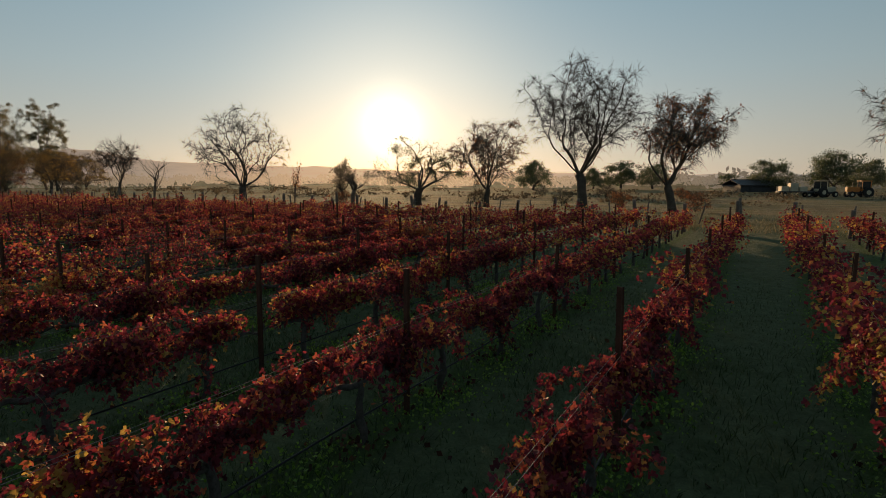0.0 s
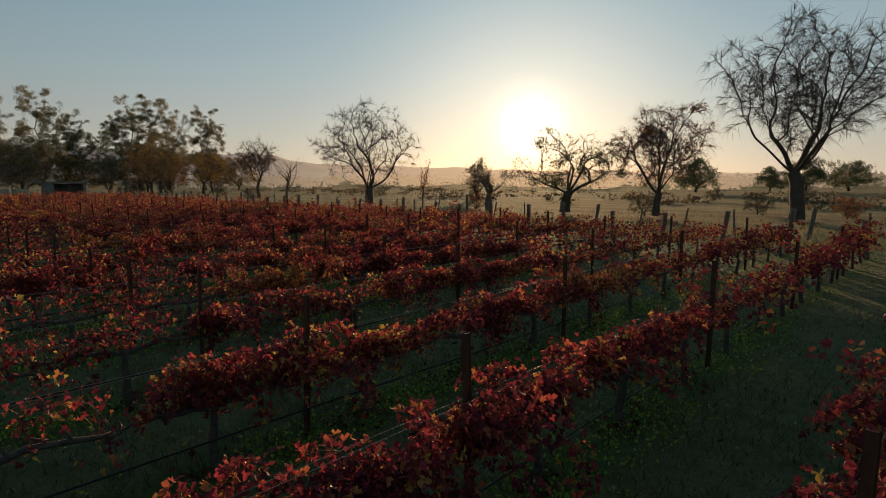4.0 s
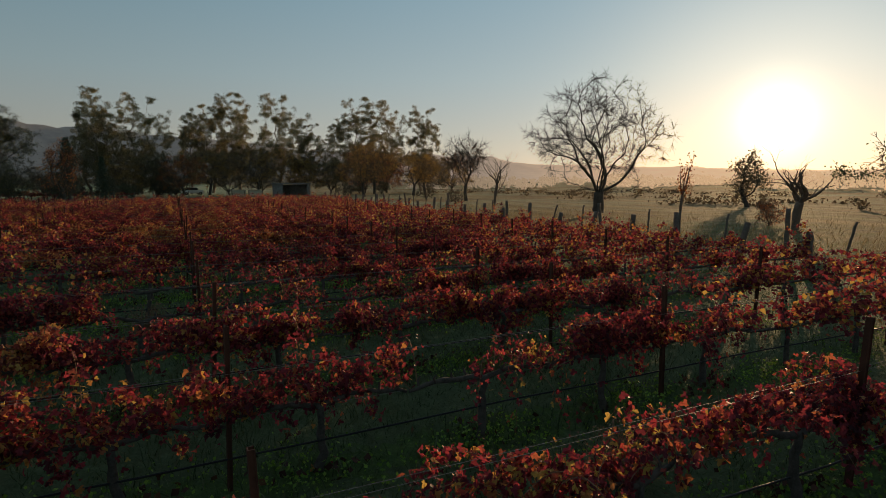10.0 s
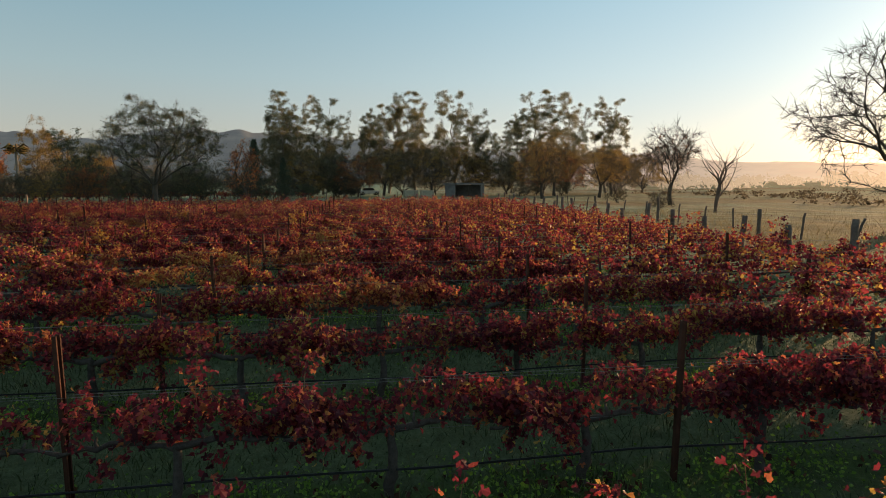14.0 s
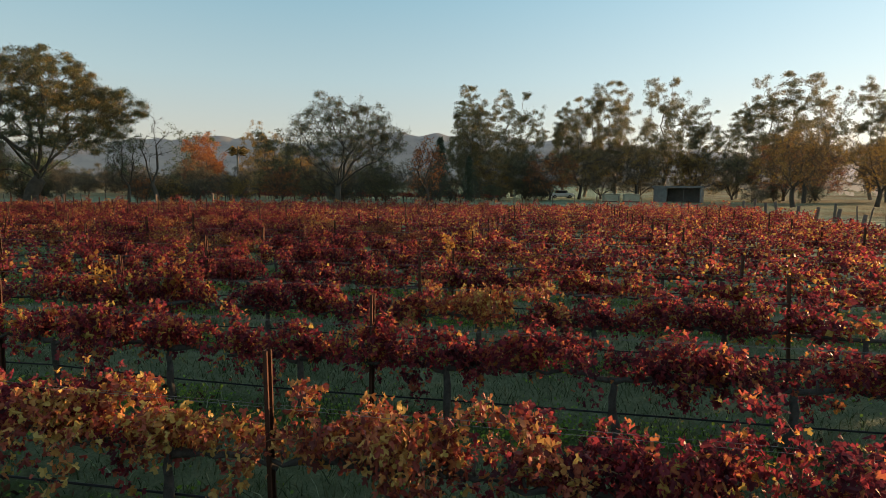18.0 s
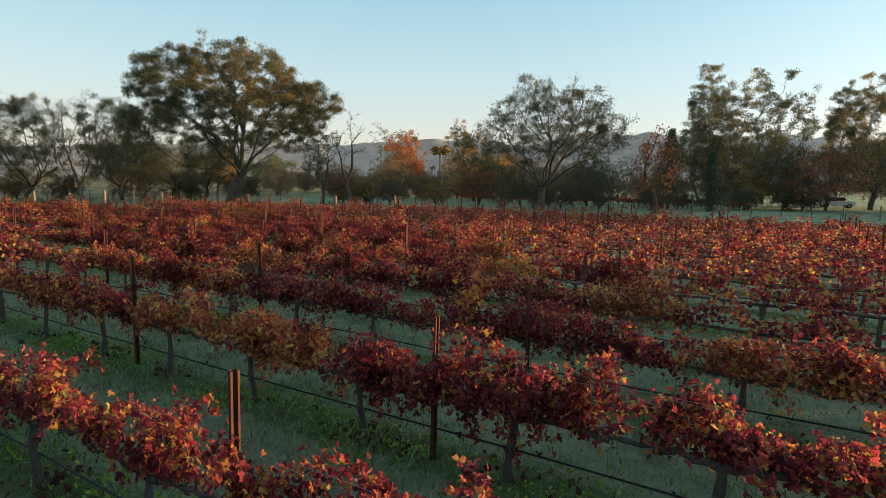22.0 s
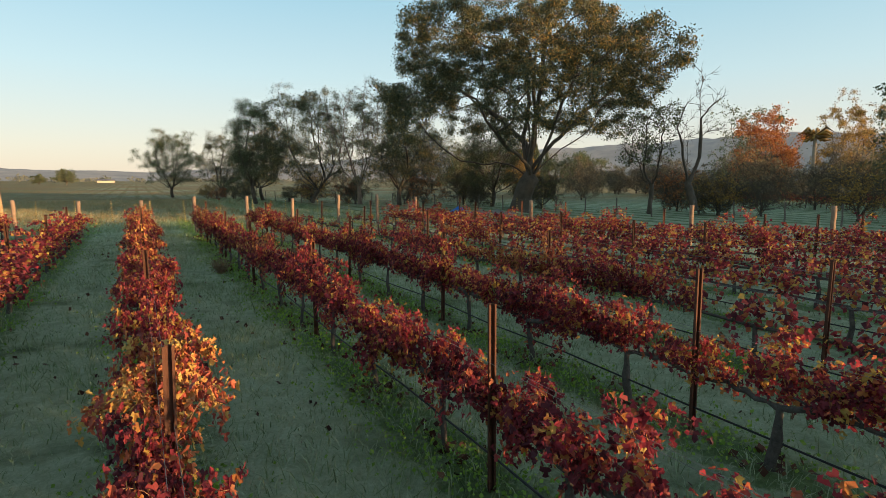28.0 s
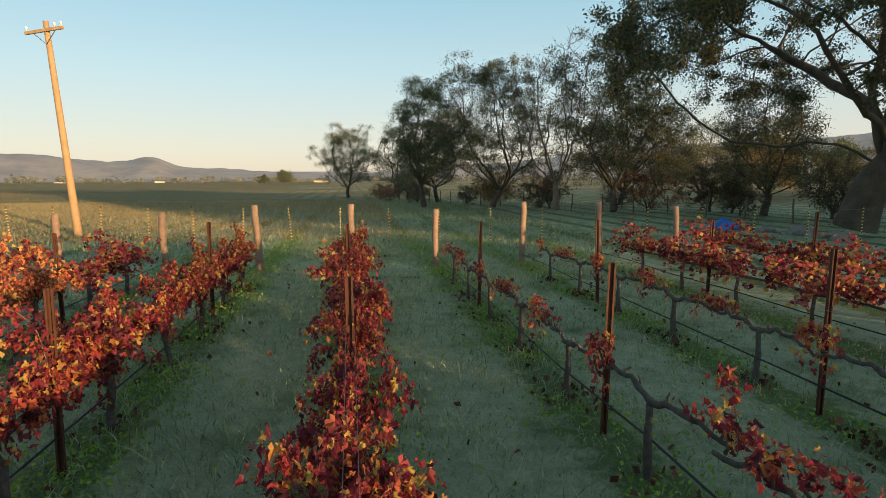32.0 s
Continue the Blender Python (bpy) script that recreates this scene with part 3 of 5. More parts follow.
# tall yellow shoots on some of the vines
SHOOTS = []
for _ in range(3):
    w, pts = Wood(), []
    for q in range(5):
        p = np.array([rng.normal(0, 0.04), rng.normal(0, 0.12), CORDON + 0.05])
        run = [p]
        for i in range(7):
            p = p + (rng.normal(0, 0.025), rng.normal(0, 0.03), rng.uniform(0.09, 0.13))
            run.append(p)
        pts.append(np.array(run))
        w.tube(run, np.linspace(0.005, 0.002, 8), 3)
    v, f = vine_leaves(rng, pts, 22, 0.066)
    SHOOTS.append((w.mesh("cane", CANE), mesh_of("foliage", v, f, YELLOW_LEAF)))
for i in order[:NEAR_VINES]:
    x, y = vine_places[i]
    if -58 < x < -42 and 5 < y < 18 and rng.random() < 0.11:
        cane, leaf = SHOOTS[rng.integers(3)]
        t = thing("vine_shoots", pose(x, y + rng.normal(0, 0.4), 0, 0, 0, rng.uniform(0, 360)), "upright vine shoots with yellow leaves along the trellis", "vine shoots", "yellow vine shoots")
        part("cane", cane, t)
        tagged(part("foliage", leaf, t), kind="stuff")

# the vines farther off, joined
beyond = np.array([(-119.0 - 2.6 * i, -42 + 1.9 * j) for i in range(5) for j in range(28) if (i * 7 + j * 3) % 4])
rest = np.concatenate([vine_places[order[NEAR_VINES:]], beyond])
bank = []
for count, per in ((18, 36), (19, 35), (18, 36), (19, 34), (17, 34), (18, 33), (13, 26), (9, 20)):
    bank.append(vine_leaves(rng, canes(rng, count, 1.0, 1.3), per, 0.088, False)[0])
stems = Wood()
vs = []
for x, y in rest:
    f = fullness(x, y) + rng.normal(0, 0.12)
    b = bank[int(rng.integers(6))] if f > 0.6 else bank[6 if f > 0.42 else 7]
    flip = 1 if rng.random() < 0.5 else -1
    vs.append(b * (flip * rng.uniform(0.9, 1.15), flip, rng.uniform(0.95, 1.05)) + (x, y, 0))
    stems.tube([(x, y, -0.05), (x + rng.normal(0, 0.03), y + rng.normal(0, 0.03), 0.35), (x, y, CORDON)], [0.05, 0.04, 0.034], 4)
    stems.tube([(x, y - 0.9, CORDON), (x, y, CORDON - 0.03), (x, y + 0.9, CORDON)], [0.017, 0.03, 0.017], 4)
vs = np.concatenate(vs)
far_vines = thing("grapevines", pose(0, 0, 0), "rows of red-leaved grapevines across the vineyard", "grapevines", kind="stuff")
tagged(part("foliage", mesh_of("foliage", vs, np.arange(len(vs)).reshape(-1, 4), VINE_LEAF), far_vines), kind="stuff")
tagged(part("woody_growth", stems.mesh("woody_growth", VINE_WOOD), far_vines), kind="stuff")


# ---- grass ----
def blades(rng, x, y, height, width, mat, name, label):
    n = len(x)
    a = rng.uniform(0, 2 * np.pi, n)
    h = height * rng.uniform(0.5, 1.4, n)
    lean = rng.normal(0, 0.7, (n, 2)) * h[:, None]
    base = np.stack([x, y, lie(x, y) - 0.01], -1)
    side = np.stack([np.cos(a), np.sin(a), 0 * a], -1) * (width * rng.uniform(0.6, 1.4, n))[:, None]
    mid = base + np.stack([lean[:, 0] * 0.35, lean[:, 1] * 0.35, h * 0.6], -1)
    top = base + np.stack([lean[:, 0], lean[:, 1], h], -1)
    v = np.stack([base - side, base + side, mid + side * 0.7, mid - side * 0.7, top], 1).reshape(-1, 3)
    b = (np.arange(n) * 5)[:, None]
    ob = new(name, mesh_of(name, v, [b + np.array([0, 1, 2, 3]), b + np.array([3, 2, 4])], mat))
    tagged(ob, label, "grass", kind="stuff")


def strewn(rng, n, reach, lo=(-75, -45), hi=(6, 33)):
    p = rng.uniform(lo, hi, (n * 5, 2))
    d = from_aisle(p[:, 0], p[:, 1])
    keep = rng.random(len(p)) < np.exp(-(np.maximum(d - 1.5, 0) / reach) ** 2)
    return p[keep][:n]


rng = np.random.default_rng(23)
p = strewn(rng, 400000, 6.0)
clump = np.sin(p[:, 0] * 1.7 + np.sin(p[:, 1] * 2.1)) * np.sin(p[:, 1] * 1.3 + p[:, 0])
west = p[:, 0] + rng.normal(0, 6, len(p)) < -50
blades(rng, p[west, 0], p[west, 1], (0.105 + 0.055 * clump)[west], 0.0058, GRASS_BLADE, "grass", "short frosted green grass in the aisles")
blades(rng, p[~west, 0], p[~west, 1], (0.105 + 0.055 * clump)[~west], 0.0058, GREEN_SHADED_BLADE, "grass", "short green grass in the eastern aisles, darkened for shade")
q = strewn(rng, 420000, 6.5)
q[:, 0] = ROW_ZERO + ROW_GAP * np.round((q[:, 0] - ROW_ZERO) / ROW_GAP) + rng.normal(0, 0.34, len(q))
q = q[np.sin(q[:, 0] * 2.3 + 1.7 * np.sin(q[:, 1] * 1.1)) + np.sin(q[:, 1] * 2.9 + q[:, 0]) + rng.normal(0, 0.7, len(q)) > -0.2]
c = np.stack([q[:, 0], q[:, 1], lie(q[:, 0], q[:, 1]) + rng.gamma(2.0, 0.022, len(q))], -1)
v, f = leaf_quads(rng, c, 0.040, 0.012, 0.0, 0.8)
tagged(new("weeds", mesh_of("weeds", v, f, WEED_LEAF)), "bright green clover and weeds under the vine rows", "weeds", kind="stuff")
r = np.stack([rng.uniform(-75, 10, 16000), NORTH_END + rng.gamma(1.5, 5.0, 16000)], -1)
blades(rng, r[:, 0], r[:, 1], 0.30, 0.012, DRY_GRASS, "dry_grass", "tall straw-coloured dry grass along the field edge")
m = rng.uniform((-100, -150), (25, -33.5), (64000, 2))
m = m[rng.random(len(m)) < np.clip(1.25 - (-33.5 - m[:, 1]) / 110, 0.15, 1)]
m = np.concatenate([m, rng.uniform((-78, -84), (-26, -33.0), (110000, 2))])
# dry blades gathered here also paint the golden sun patch on the pasture
gold = rng.random(len(m)) < np.where((m[:, 1] < -39) & (m[:, 0] > -70), 0.8, 0.12)
blades(rng, m[~gold, 0], m[~gold, 1], 0.13, 0.018, GRASS_BLADE, "pasture_grass", "short green pasture grass beyond the fence")
blades(rng, m[gold, 0], m[gold, 1], 0.15, 0.017, DRY_GRASS, "pasture_grass", "dry pasture grass beyond the fence, gold where sun is painted")


# fallen leaves and dead stalks round the feet of the nearer vines
feet = vine_places[order[:NEAR_VINES]]
spot = np.repeat(feet, rng.integers(15, 70, len(feet)), axis=0)
spot = spot + rng.normal(0, 1, spot.shape) * (0.17, 0.30)
spot = np.concatenate([spot, strewn(rng, 2600, 6.0)])
c = np.stack([spot[:, 0], spot[:, 1], lie(spot[:, 0], spot[:, 1]) + rng.uniform(0.02, 0.07, len(spot))], -1)
v, f = leaf_quads(rng, c, 0.075, 0.01, 0.0, 0.85)
tagged(new("fallen_leaves", mesh_of("fallen_leaves", v, f, FALLEN_LEAF)), "brown fallen vine leaves under the rows", "fallen leaves", kind="stuff")


def dry_weed(x, y, size, label):
    """A dead weed: many fine brown stalks that fork from one foot, with shreds of leaf."""
    w, tips = Wood(), []
    for _ in range(90):
        a, lean = rng.uniform(0, 2 * math.pi), rng.uniform(0.1, 1.1)
        d = np.array([math.cos(a) * lean, math.sin(a) * lean, 1.0])
        run = [np.array([rng.normal(0, 0.05), rng.normal(0, 0.05), -0.02])]
        for _ in range(5):
            d = d / np.linalg.norm(d) + rng.normal(0, 0.16, 3)
            run.append(run[-1] + d / np.linalg.norm(d) * size * rng.uniform(0.12, 0.22))
        w.tube(run, np.linspace(0.005, 0.0015, 6), 3)
        tips.extend(run[2:])
    t = thing("dry_weed", pose(x, y, 0, 0, 0, rng.uniform(0, 360)), label, "weed", "dry weeds")
    tagged(part("stem_growth", w.mesh("stem_growth", CANE), t), kind="stuff")
    tips = np.array(tips)
    v, f = leaf_quads(rng, tips[rng.integers(len(tips), size=900)], 0.035, 0.05)
    tagged(part("dry_foliage", mesh_of("dry_foliage", v, f, DRY_BRUSH), t), kind="stuff")


for x, y, size in ((-59.6, 0.4, 1.0), (-59.9, 1.1, 0.8), (-64.4, -17.6, 0.5), (-66.9, -19.4, 0.45), (-21.0, 19.6, 0.6), (-28.6, 15.4, 0.7)):
    dry_weed(x, y, size, "dead brown weed with fine stalks beside a vine row")


# low brown brush across the northern field
b = []
for _ in range(150):
    x, y = rng.uniform(-150, 25), rng.choice([72, 84, 100, 118]) + rng.normal(0, 2.5)
    w, h = rng.uniform(1.0, 3.6), rng.uniform(0.3, 0.9)
    c = rng.normal(0, 0.45, (42, 3)) * (w, w * 0.6, 0) + (x, y, 0)
    c[:, 2] = rng.uniform(0.05, h, 42)
    b.append(leaf_quads(rng, c, 0.42, 0.1)[0])
b = np.concatenate(b)
tagged(new("brush", mesh_of("brush", b, np.arange(len(b)).reshape(-1, 4), DRY_BRUSH)), "low dry brown brush across the field", "brush", kind="stuff")


# ---- trees ----
def grow(rng, trunk, wood, p, d, length, radius, depth, style, tips):
    """One limb, then its side limbs; the tips of the last ones are kept for leaves."""
    n = 6 if depth > 2 else 4 if depth > 0 else 3
    pts, rad = [p], [radius]
    end = radius * style["taper"]
    marks = []
    low = style["lift"] if depth > 2 else style["lift_end"]
    bend = rng.normal(0, style.get("bend", 0.07), 3) * (depth < style["depth"])
    for i in range(n):
        d = d + rng.normal(0, style["wander"] * (0.5 if depth == style["depth"] else 1.0), 3) + bend + np.array([0, 0, low])
        d = d / np.linalg.norm(d)
        p = p + d * length / n
        pts.append(p)
        rad.append(radius + (end - radius) * (i + 1) / n)
        marks.append((p, d, rad[-1]))
    if len(wood.v) < style.get("most", 3600):
        (trunk if depth == style["depth"] else wood).tube(pts, rad, 9 if depth == style["depth"] else 6 if depth > 2 else 4 if depth > 0 else 3, depth > 1)
    if depth <= style.get("leaf_from", 1):
        tips.extend(pts[1:])
    if depth == 0:
        return
    kids = style["kids"][min(style["depth"] - depth, len(style["kids"]) - 1)]
    spin = rng.uniform(0, 2 * np.pi)
    for q in range(kids):
        lead = q == 0
        t = n - 1 if lead or (depth == style["depth"] and q < kids - style.get("low", 1)) else int(rng.integers(style["first"] if depth == style["depth"] else 1, n))
        at, way, r = marks[t]
        spin += 2.4 + rng.normal(0, 0.35)
        u = np.cross(way, (0.3, 0.2, 1.0))
        u /= np.linalg.norm(u) + 1e-9
        w = np.cross(way, u)
        turn = u * math.cos(spin) + w * math.sin(spin)
        a = radians(rng.uniform(*style["angle"])) * (0.4 if lead else 1.0)
        way = way * math.cos(a) + turn * math.sin(a)
        if depth == style["depth"] and q:
            way[2] = max(way[2], style.get("floor", 0.15))
        grow(rng, trunk, wood, at, way / np.linalg.norm(way), length * rng.uniform(*style["shrink"]), r * (0.85 if lead else rng.uniform(0.40, 0.66)), depth - 1, style, tips)


DEAD = dict(depth=4, kids=[6, 3, 3, 2], taper=0.5, wander=0.14, lift=0.10, lift_end=0.06, angle=(22, 55), shrink=(0.5, 0.85), first=2)


def dead_meshes(seed, style, height, width, bark, leaf=None, leaves=0, size=0.2, spread=0.3, stem=0.035, stems=1, bole=0.3):
    """The trunk and limbs of a cut-back or dead tree of that height and width."""
    rng = np.random.default_rng(seed)
    trunk, wood, tips = Wood(), Wood(), []
    for s in range(stems):
        off = rng.normal(0, 0.02, 3) * (s > 0) * (1, 1, 0)
        d = np.array([rng.normal(0, 0.06 + 0.3 * (stems > 1)), rng.normal(0, 0.06 + 0.3 * (stems > 1)), 1.0])
        grow(rng, trunk, wood, np.array([0, 0, -0.02]) + off, d / np.linalg.norm(d), bole, stem, style["depth"], style, tips)
    v = np.concatenate(wood.v)
    top = np.percentile(v[:, 2], 99.5)
    reach = np.percentile(np.hypot(v[:, 0], v[:, 1]), 96)

    def fitted(a):
        return np.concatenate([a[:, :2] * (width / 2 / reach) * np.clip(0.4 + 1.5 * a[:, 2:] / top, 0.4, 1.0), a[:, 2:] * height / top], 1)

    crown = None
    if leaf:
        t = fitted(np.array(tips))
        lv, lf = leaf_quads(rng, t[rng.integers(len(t), size=leaves)], size, spread, 0.6)
        crown = mesh_of("crown", lv, lf, leaf)
    return trunk.mesh("trunk", bark, fitted), crown, wood.mesh("limbwork", bark, fitted)


def crown_room(rng, count, height, width, base, lump, gap, fineness, lean, hollow=0.0, vase=1.0, square=2.0):
    """Places strewn through a lumpy domed crown, thicker towards its outside, with gaps."""
    u = rng.normal(0, 1, (count * 2, 3))
    u /= np.linalg.norm(u, axis=1, keepdims=True)
    side = np.hypot(u[:, 0], u[:, 1])
    u /= ((side ** square + np.abs(u[:, 2]) ** square) ** (1 / square))[:, None]
    rho = rng.random(len(u)) ** (1 / 4.2)
    bumps = np.array([noise.noise(Vector(d) * 2.3 + Vector((lump * 50, 0, 0))) for d in u])
    rho = rho * (1 - lump * 0.5 + lump * 1.6 * bumps)
    low, high = base * height, height
    middle = low + (high - low) * 0.42
    p = np.stack([u[:, 0] * rho * width / 2, u[:, 1] * rho * width / 2, middle + np.where(u[:, 2] > 0, (high - middle), (middle - low)) * u[:, 2] * rho], -1)
    out = np.hypot(p[:, 0], p[:, 1]) / (width / 2)
    p = p[p[:, 2] > low + hollow * (height - low) * (1 - np.clip(out, 0, 1) ** 2)]
    p[:, :2] *= np.clip(vase + (1 - vase) * (p[:, 2:] - low) / (0.5 * (height - low)), vase, 1.0)
    p[:, 0] += lean * p[:, 2]
    holes = np.array([noise.noise(Vector(q) * fineness) for q in p])
    p = p[holes > gap]
    return p[:count]


def tree_meshes(seed, height, width, bark, leaf=None, leaves=0, size=0.2, clump=0.6, base=0.28, targets=700, limbs=5, bole=0.3, trunk=0.3, lump=0.25, gap=-0.12, fineness=0.35, twigs=0, twig=0.6, droop=0.2, lean=0.0, bare=0.0, rise=(25, 65), hollow=0.0, arm=0.30, vase=1.0, square=2.0, wander=0.10):
    """The trunk, crown and limb meshes of a tree whose limbs grow out to fill the room of its crown."""
    rng = np.random.default_rng(seed)
    goal = crown_room(rng, targets, height, width, base, lump, gap, fineness, lean, hollow, vase, square)
    step = 0.55 * (width * width * height * 0.5 / targets) ** (1 / 3)
    step = float(np.clip(step, 0.18, 0.7))
    at, parent = [], []

    def line(first, way, length, lift):
        p, last, d = (np.array(at[first]) if first >= 0 else np.array([0.0, 0, -0.2])), first, np.array(way, float)
        for _ in range(max(2, int(length / step))):
            d = d / np.linalg.norm(d) + rng.normal(0, wander, 3) + (0, 0, lift)
            p = p + d / np.linalg.norm(d) * step
            at.append(p)
            parent.append(last)
            last = len(at) - 1

    line(-1, (lean + rng.normal(0, 0.05), rng.normal(0, 0.05), 1.0), bole * height, 0.05)
    stem = len(at)
    for q in range(limbs):
        a, e = q * 2.4 + rng.uniform(0, 0.8), radians(rng.uniform(*rise))
        first = stem - 1 - int(rng.integers(0, max(1, stem // 4)))
        line(first, (math.cos(a) * math.cos(e), math.sin(a) * math.cos(e), math.sin(e)), arm * width * rng.uniform(0.7, 1.2), 0.02)
    pos = np.array(at)
    dist = np.linalg.norm(goal[:, None] - pos[None], axis=2)
    near, far = dist.argmin(1), dist.min(1)
    for _ in range(110):
        live = far > step * 1.05
        goal, near, far = goal[live], near[live], far[live]
        if not len(goal):
            break
        pull = goal - pos[near]
        pull /= np.linalg.norm(pull, axis=1, keepdims=True)
        who = np.unique(near)
        total = np.zeros((len(pos), 3))
        np.add.at(total, near, pull)
        d = total[who]
        d /= np.linalg.norm(d, axis=1, keepdims=True) + 1e-6
        back = np.array(parent)[who]
        grain = pos[who] - pos[np.maximum(back, 0)]
        grain /= np.linalg.norm(grain, axis=1, keepdims=True) + 1e-6
        d = d + 0.35 * grain + rng.normal(0, 0.22, d.shape)
        d /= np.linalg.norm(d, axis=1, keepdims=True)
        fresh = pos[who] + d * step
        base_i = len(pos)
        pos = np.concatenate([pos, fresh])
        parent.extend(int(w) for w in who)
        dist = np.linalg.norm(goal[:, None] - fresh[None], axis=2)
        better = dist.min(1) < far
        near = np.where(better, base_i + dist.argmin(1), near)
        far = np.minimum(far, dist.min(1))
    n = len(pos)
    par = np.array(parent)
    rad = np.zeros(n)
    kids = [[] for _ in range(n)]
    tip = 0.012 ** 2.1
    for i in range(n - 1, -1, -1):
        rad[i] = tip if rad[i] == 0 else rad[i]
        if par[i] >= 0:
            rad[par[i]] += rad[i]
            kids[par[i]].append(i)
    ends = np.array([i for i in range(n) if not kids[i]])
    rad = rad ** (1 / 2.1)
    thick = trunk / rad[0]
    rad = rad * (1 + (thick - 1) * np.clip((rad - 0.012) / (rad[0] - 0.012), 0, 1))
    rad[:3] *= (1.22, 1.10, 1.03)
    main, wood = Wood(), Wood()
    starts = [(0, -1)]
    while starts:
        i, root = starts.pop()
        run = [root] if root >= 0 else []
        first = i
        while True:
            run.append(i)
            if not kids[i]:
                break
            by = sorted(kids[i], key=lambda k: -rad[k])
            starts.extend((k, i) for k in by[1:])
            i = by[0]
        if len(run) < 2:
            continue
        r = rad[run].copy()
        if root >= 0:
            r[0] = min(r[0], rad[first] * 1.15)
        (main if root < 0 else wood).tube(pos[run], r, 9 if root < 0 else 6 if r[0] > 0.05 else 4 if r[0] > 0.02 else 3, False)
    if twigs:
        thin = np.flatnonzero(rad < 0.045)
        src = thin[rng.integers(len(thin), size=twigs)]
        grain = pos[src] - pos[np.maximum(par[src], 0)]
        grain /= np.linalg.norm(grain, axis=1, keepdims=True) + 1e-6
        d = grain + rng.normal(0, 0.6, (twigs, 3))
        d /= np.linalg.norm(d, axis=1, keepdims=True)
        s = (twig * rng.uniform(0.5, 1.4, twigs))[:, None]
        p0 = pos[src]
        p1 = p0 + d * s * 0.5
        d2 = d + rng.normal(0, 0.3, d.shape) - (0, 0, droop)
        p2 = p1 + d2 / np.linalg.norm(d2, axis=1, keepdims=True) * s * 0.5
        u = np.cross(d, rng.normal(0, 1, d.shape))
        u /= np.linalg.norm(u, axis=1, keepdims=True) + 1e-6
        w = np.cross(d, u)
        ring = [p[:, None] + r * np.stack([u, -0.5 * u + 0.87 * w, -0.5 * u - 0.87 * w], 1) for p, r in ((p0, 0.012), (p1, 0.009), (p2, 0.004))]
        b = wood.n + (np.arange(twigs) * 9)[:, None, None]
        wood.v.append(np.stack(ring, 1).reshape(-1, 3))
        wood.f.append((b + np.array([(o + q, o + (q + 1) % 3, o + 3 + (q + 1) % 3, o + 3 + q) for o in (0, 3) for q in range(3)])[None]).reshape(-1, 4))
        wood.n += twigs * 9
    crown = None
    if leaf:
        hosts = np.concatenate([pos[ends], pos[ends], pos[rad < 0.026]])
        if bare:
            hosts = hosts[rng.random(len(hosts)) > bare]
        weight = rng.gamma(1.6, 1.0, len(hosts))
        c = hosts[rng.choice(len(hosts), size=leaves, p=weight / weight.sum())]
        c = c + np.clip(rng.normal(0, 0.55, (leaves, 3)), -1.3, 1.3) * (clump, clump, clump * 0.7)
        lv, lf = leaf_quads(rng, c, size, 0.02, 0.5)
        crown = mesh_of("crown", lv, lf, leaf)
    return main.mesh("trunk", bark), crown, wood.mesh("limbwork", bark)


def plant(name, meshes, x, y, turn, label, category="tree", group="", scale=1.0, words=""):
    t = thing(name, pose(x, y, float(lie(x, y)) - 0.05, 0, 0, turn), label, category, group)
    t.scale = (scale, scale, scale)
    part("trunk", meshes[0], t)
    if len(meshes) > 2:
        tagged(part("limbwork", meshes[2], t), kind="stuff")
    if meshes[1]:
        part("crown", meshes[1], t, words)
    return t


# the line of bare walnut and oak trees along the northern field
HANGING = dict(base=0.34, targets=1250, limbs=6, bole=0.28, twigs=6500, twig=1.0, droop=0.9, lump=0.5, gap=-0.15, fineness=0.45, vase=0.45, rise=(40, 82))
plant("bare_tree", tree_meshes(3, 12.7, 11.8, BARK, trunk=0.42, **HANGING), -13.9, 50.0, 20, "tall leafless tree with drooping twigs, beside the field")
plant("bare_tree", tree_meshes(14, 9.7, 8.2, BARK, RUST_LEAF, 3200, 0.15, 0.35, trunk=0.32, **dict(HANGING, targets=1300, twigs=4500, lean=0.12)), -6.2, 48.4, 70, "leaning tree with a few last brown leaves", words="sparse brown leaves")
plant("bare_tree", tree_meshes(5, 11.8, 8.5, BARK, RUST_LEAF, 1500, 0.15, 0.3, trunk=0.28, **dict(HANGING, targets=800, twigs=3500)), 10.0, 54.7, 0, "tall bare tree with few leaves at the field", words="sparse brown leaves")
plant("bare_tree", tree_meshes(6, 8.2, 8.0, BARK, RUST_LEAF, 2600, 0.13, 0.3, trunk=0.24, **dict(HANGING, targets=700, twigs=3500, base=0.25)), -22.6, 48.6, 120, "small bare tree with thin brown leaves", words="sparse brown leaves")
plant("oak_tree", tree_meshes(7, 6.9, 10.2, BARK, DARK_LEAF, 5200, 0.12, 0.5, base=0.25, targets=500, limbs=6, bole=0.3, trunk=0.36, twigs=1800, twig=0.6, bare=0.86), -29.4, 47.4, 35,
      "gnarled leafless oak with dark clumps of mistletoe", words="dark evergreen clumps")
plant("pollard_tree", dead_meshes(8, dict(DEAD, angle=(30, 48), kids=[7, 3, 2]), 4.7, 6.0, DEAD_WOOD, stem=0.075, bole=0.42), -37.4, 47.5, 10, "cut-back tree with bare upright limbs")
plant("tree_stump", dead_meshes(9, dict(DEAD, depth=2, kids=[4, 2]), 4.6, 2.2, DEAD_WOOD, RUST_LEAF, 260, 0.14, 0.2, 0.10, 1, 0.6), -44.5, 46.4, 0, "broken dead stump with brown ivy", words="dry ivy")
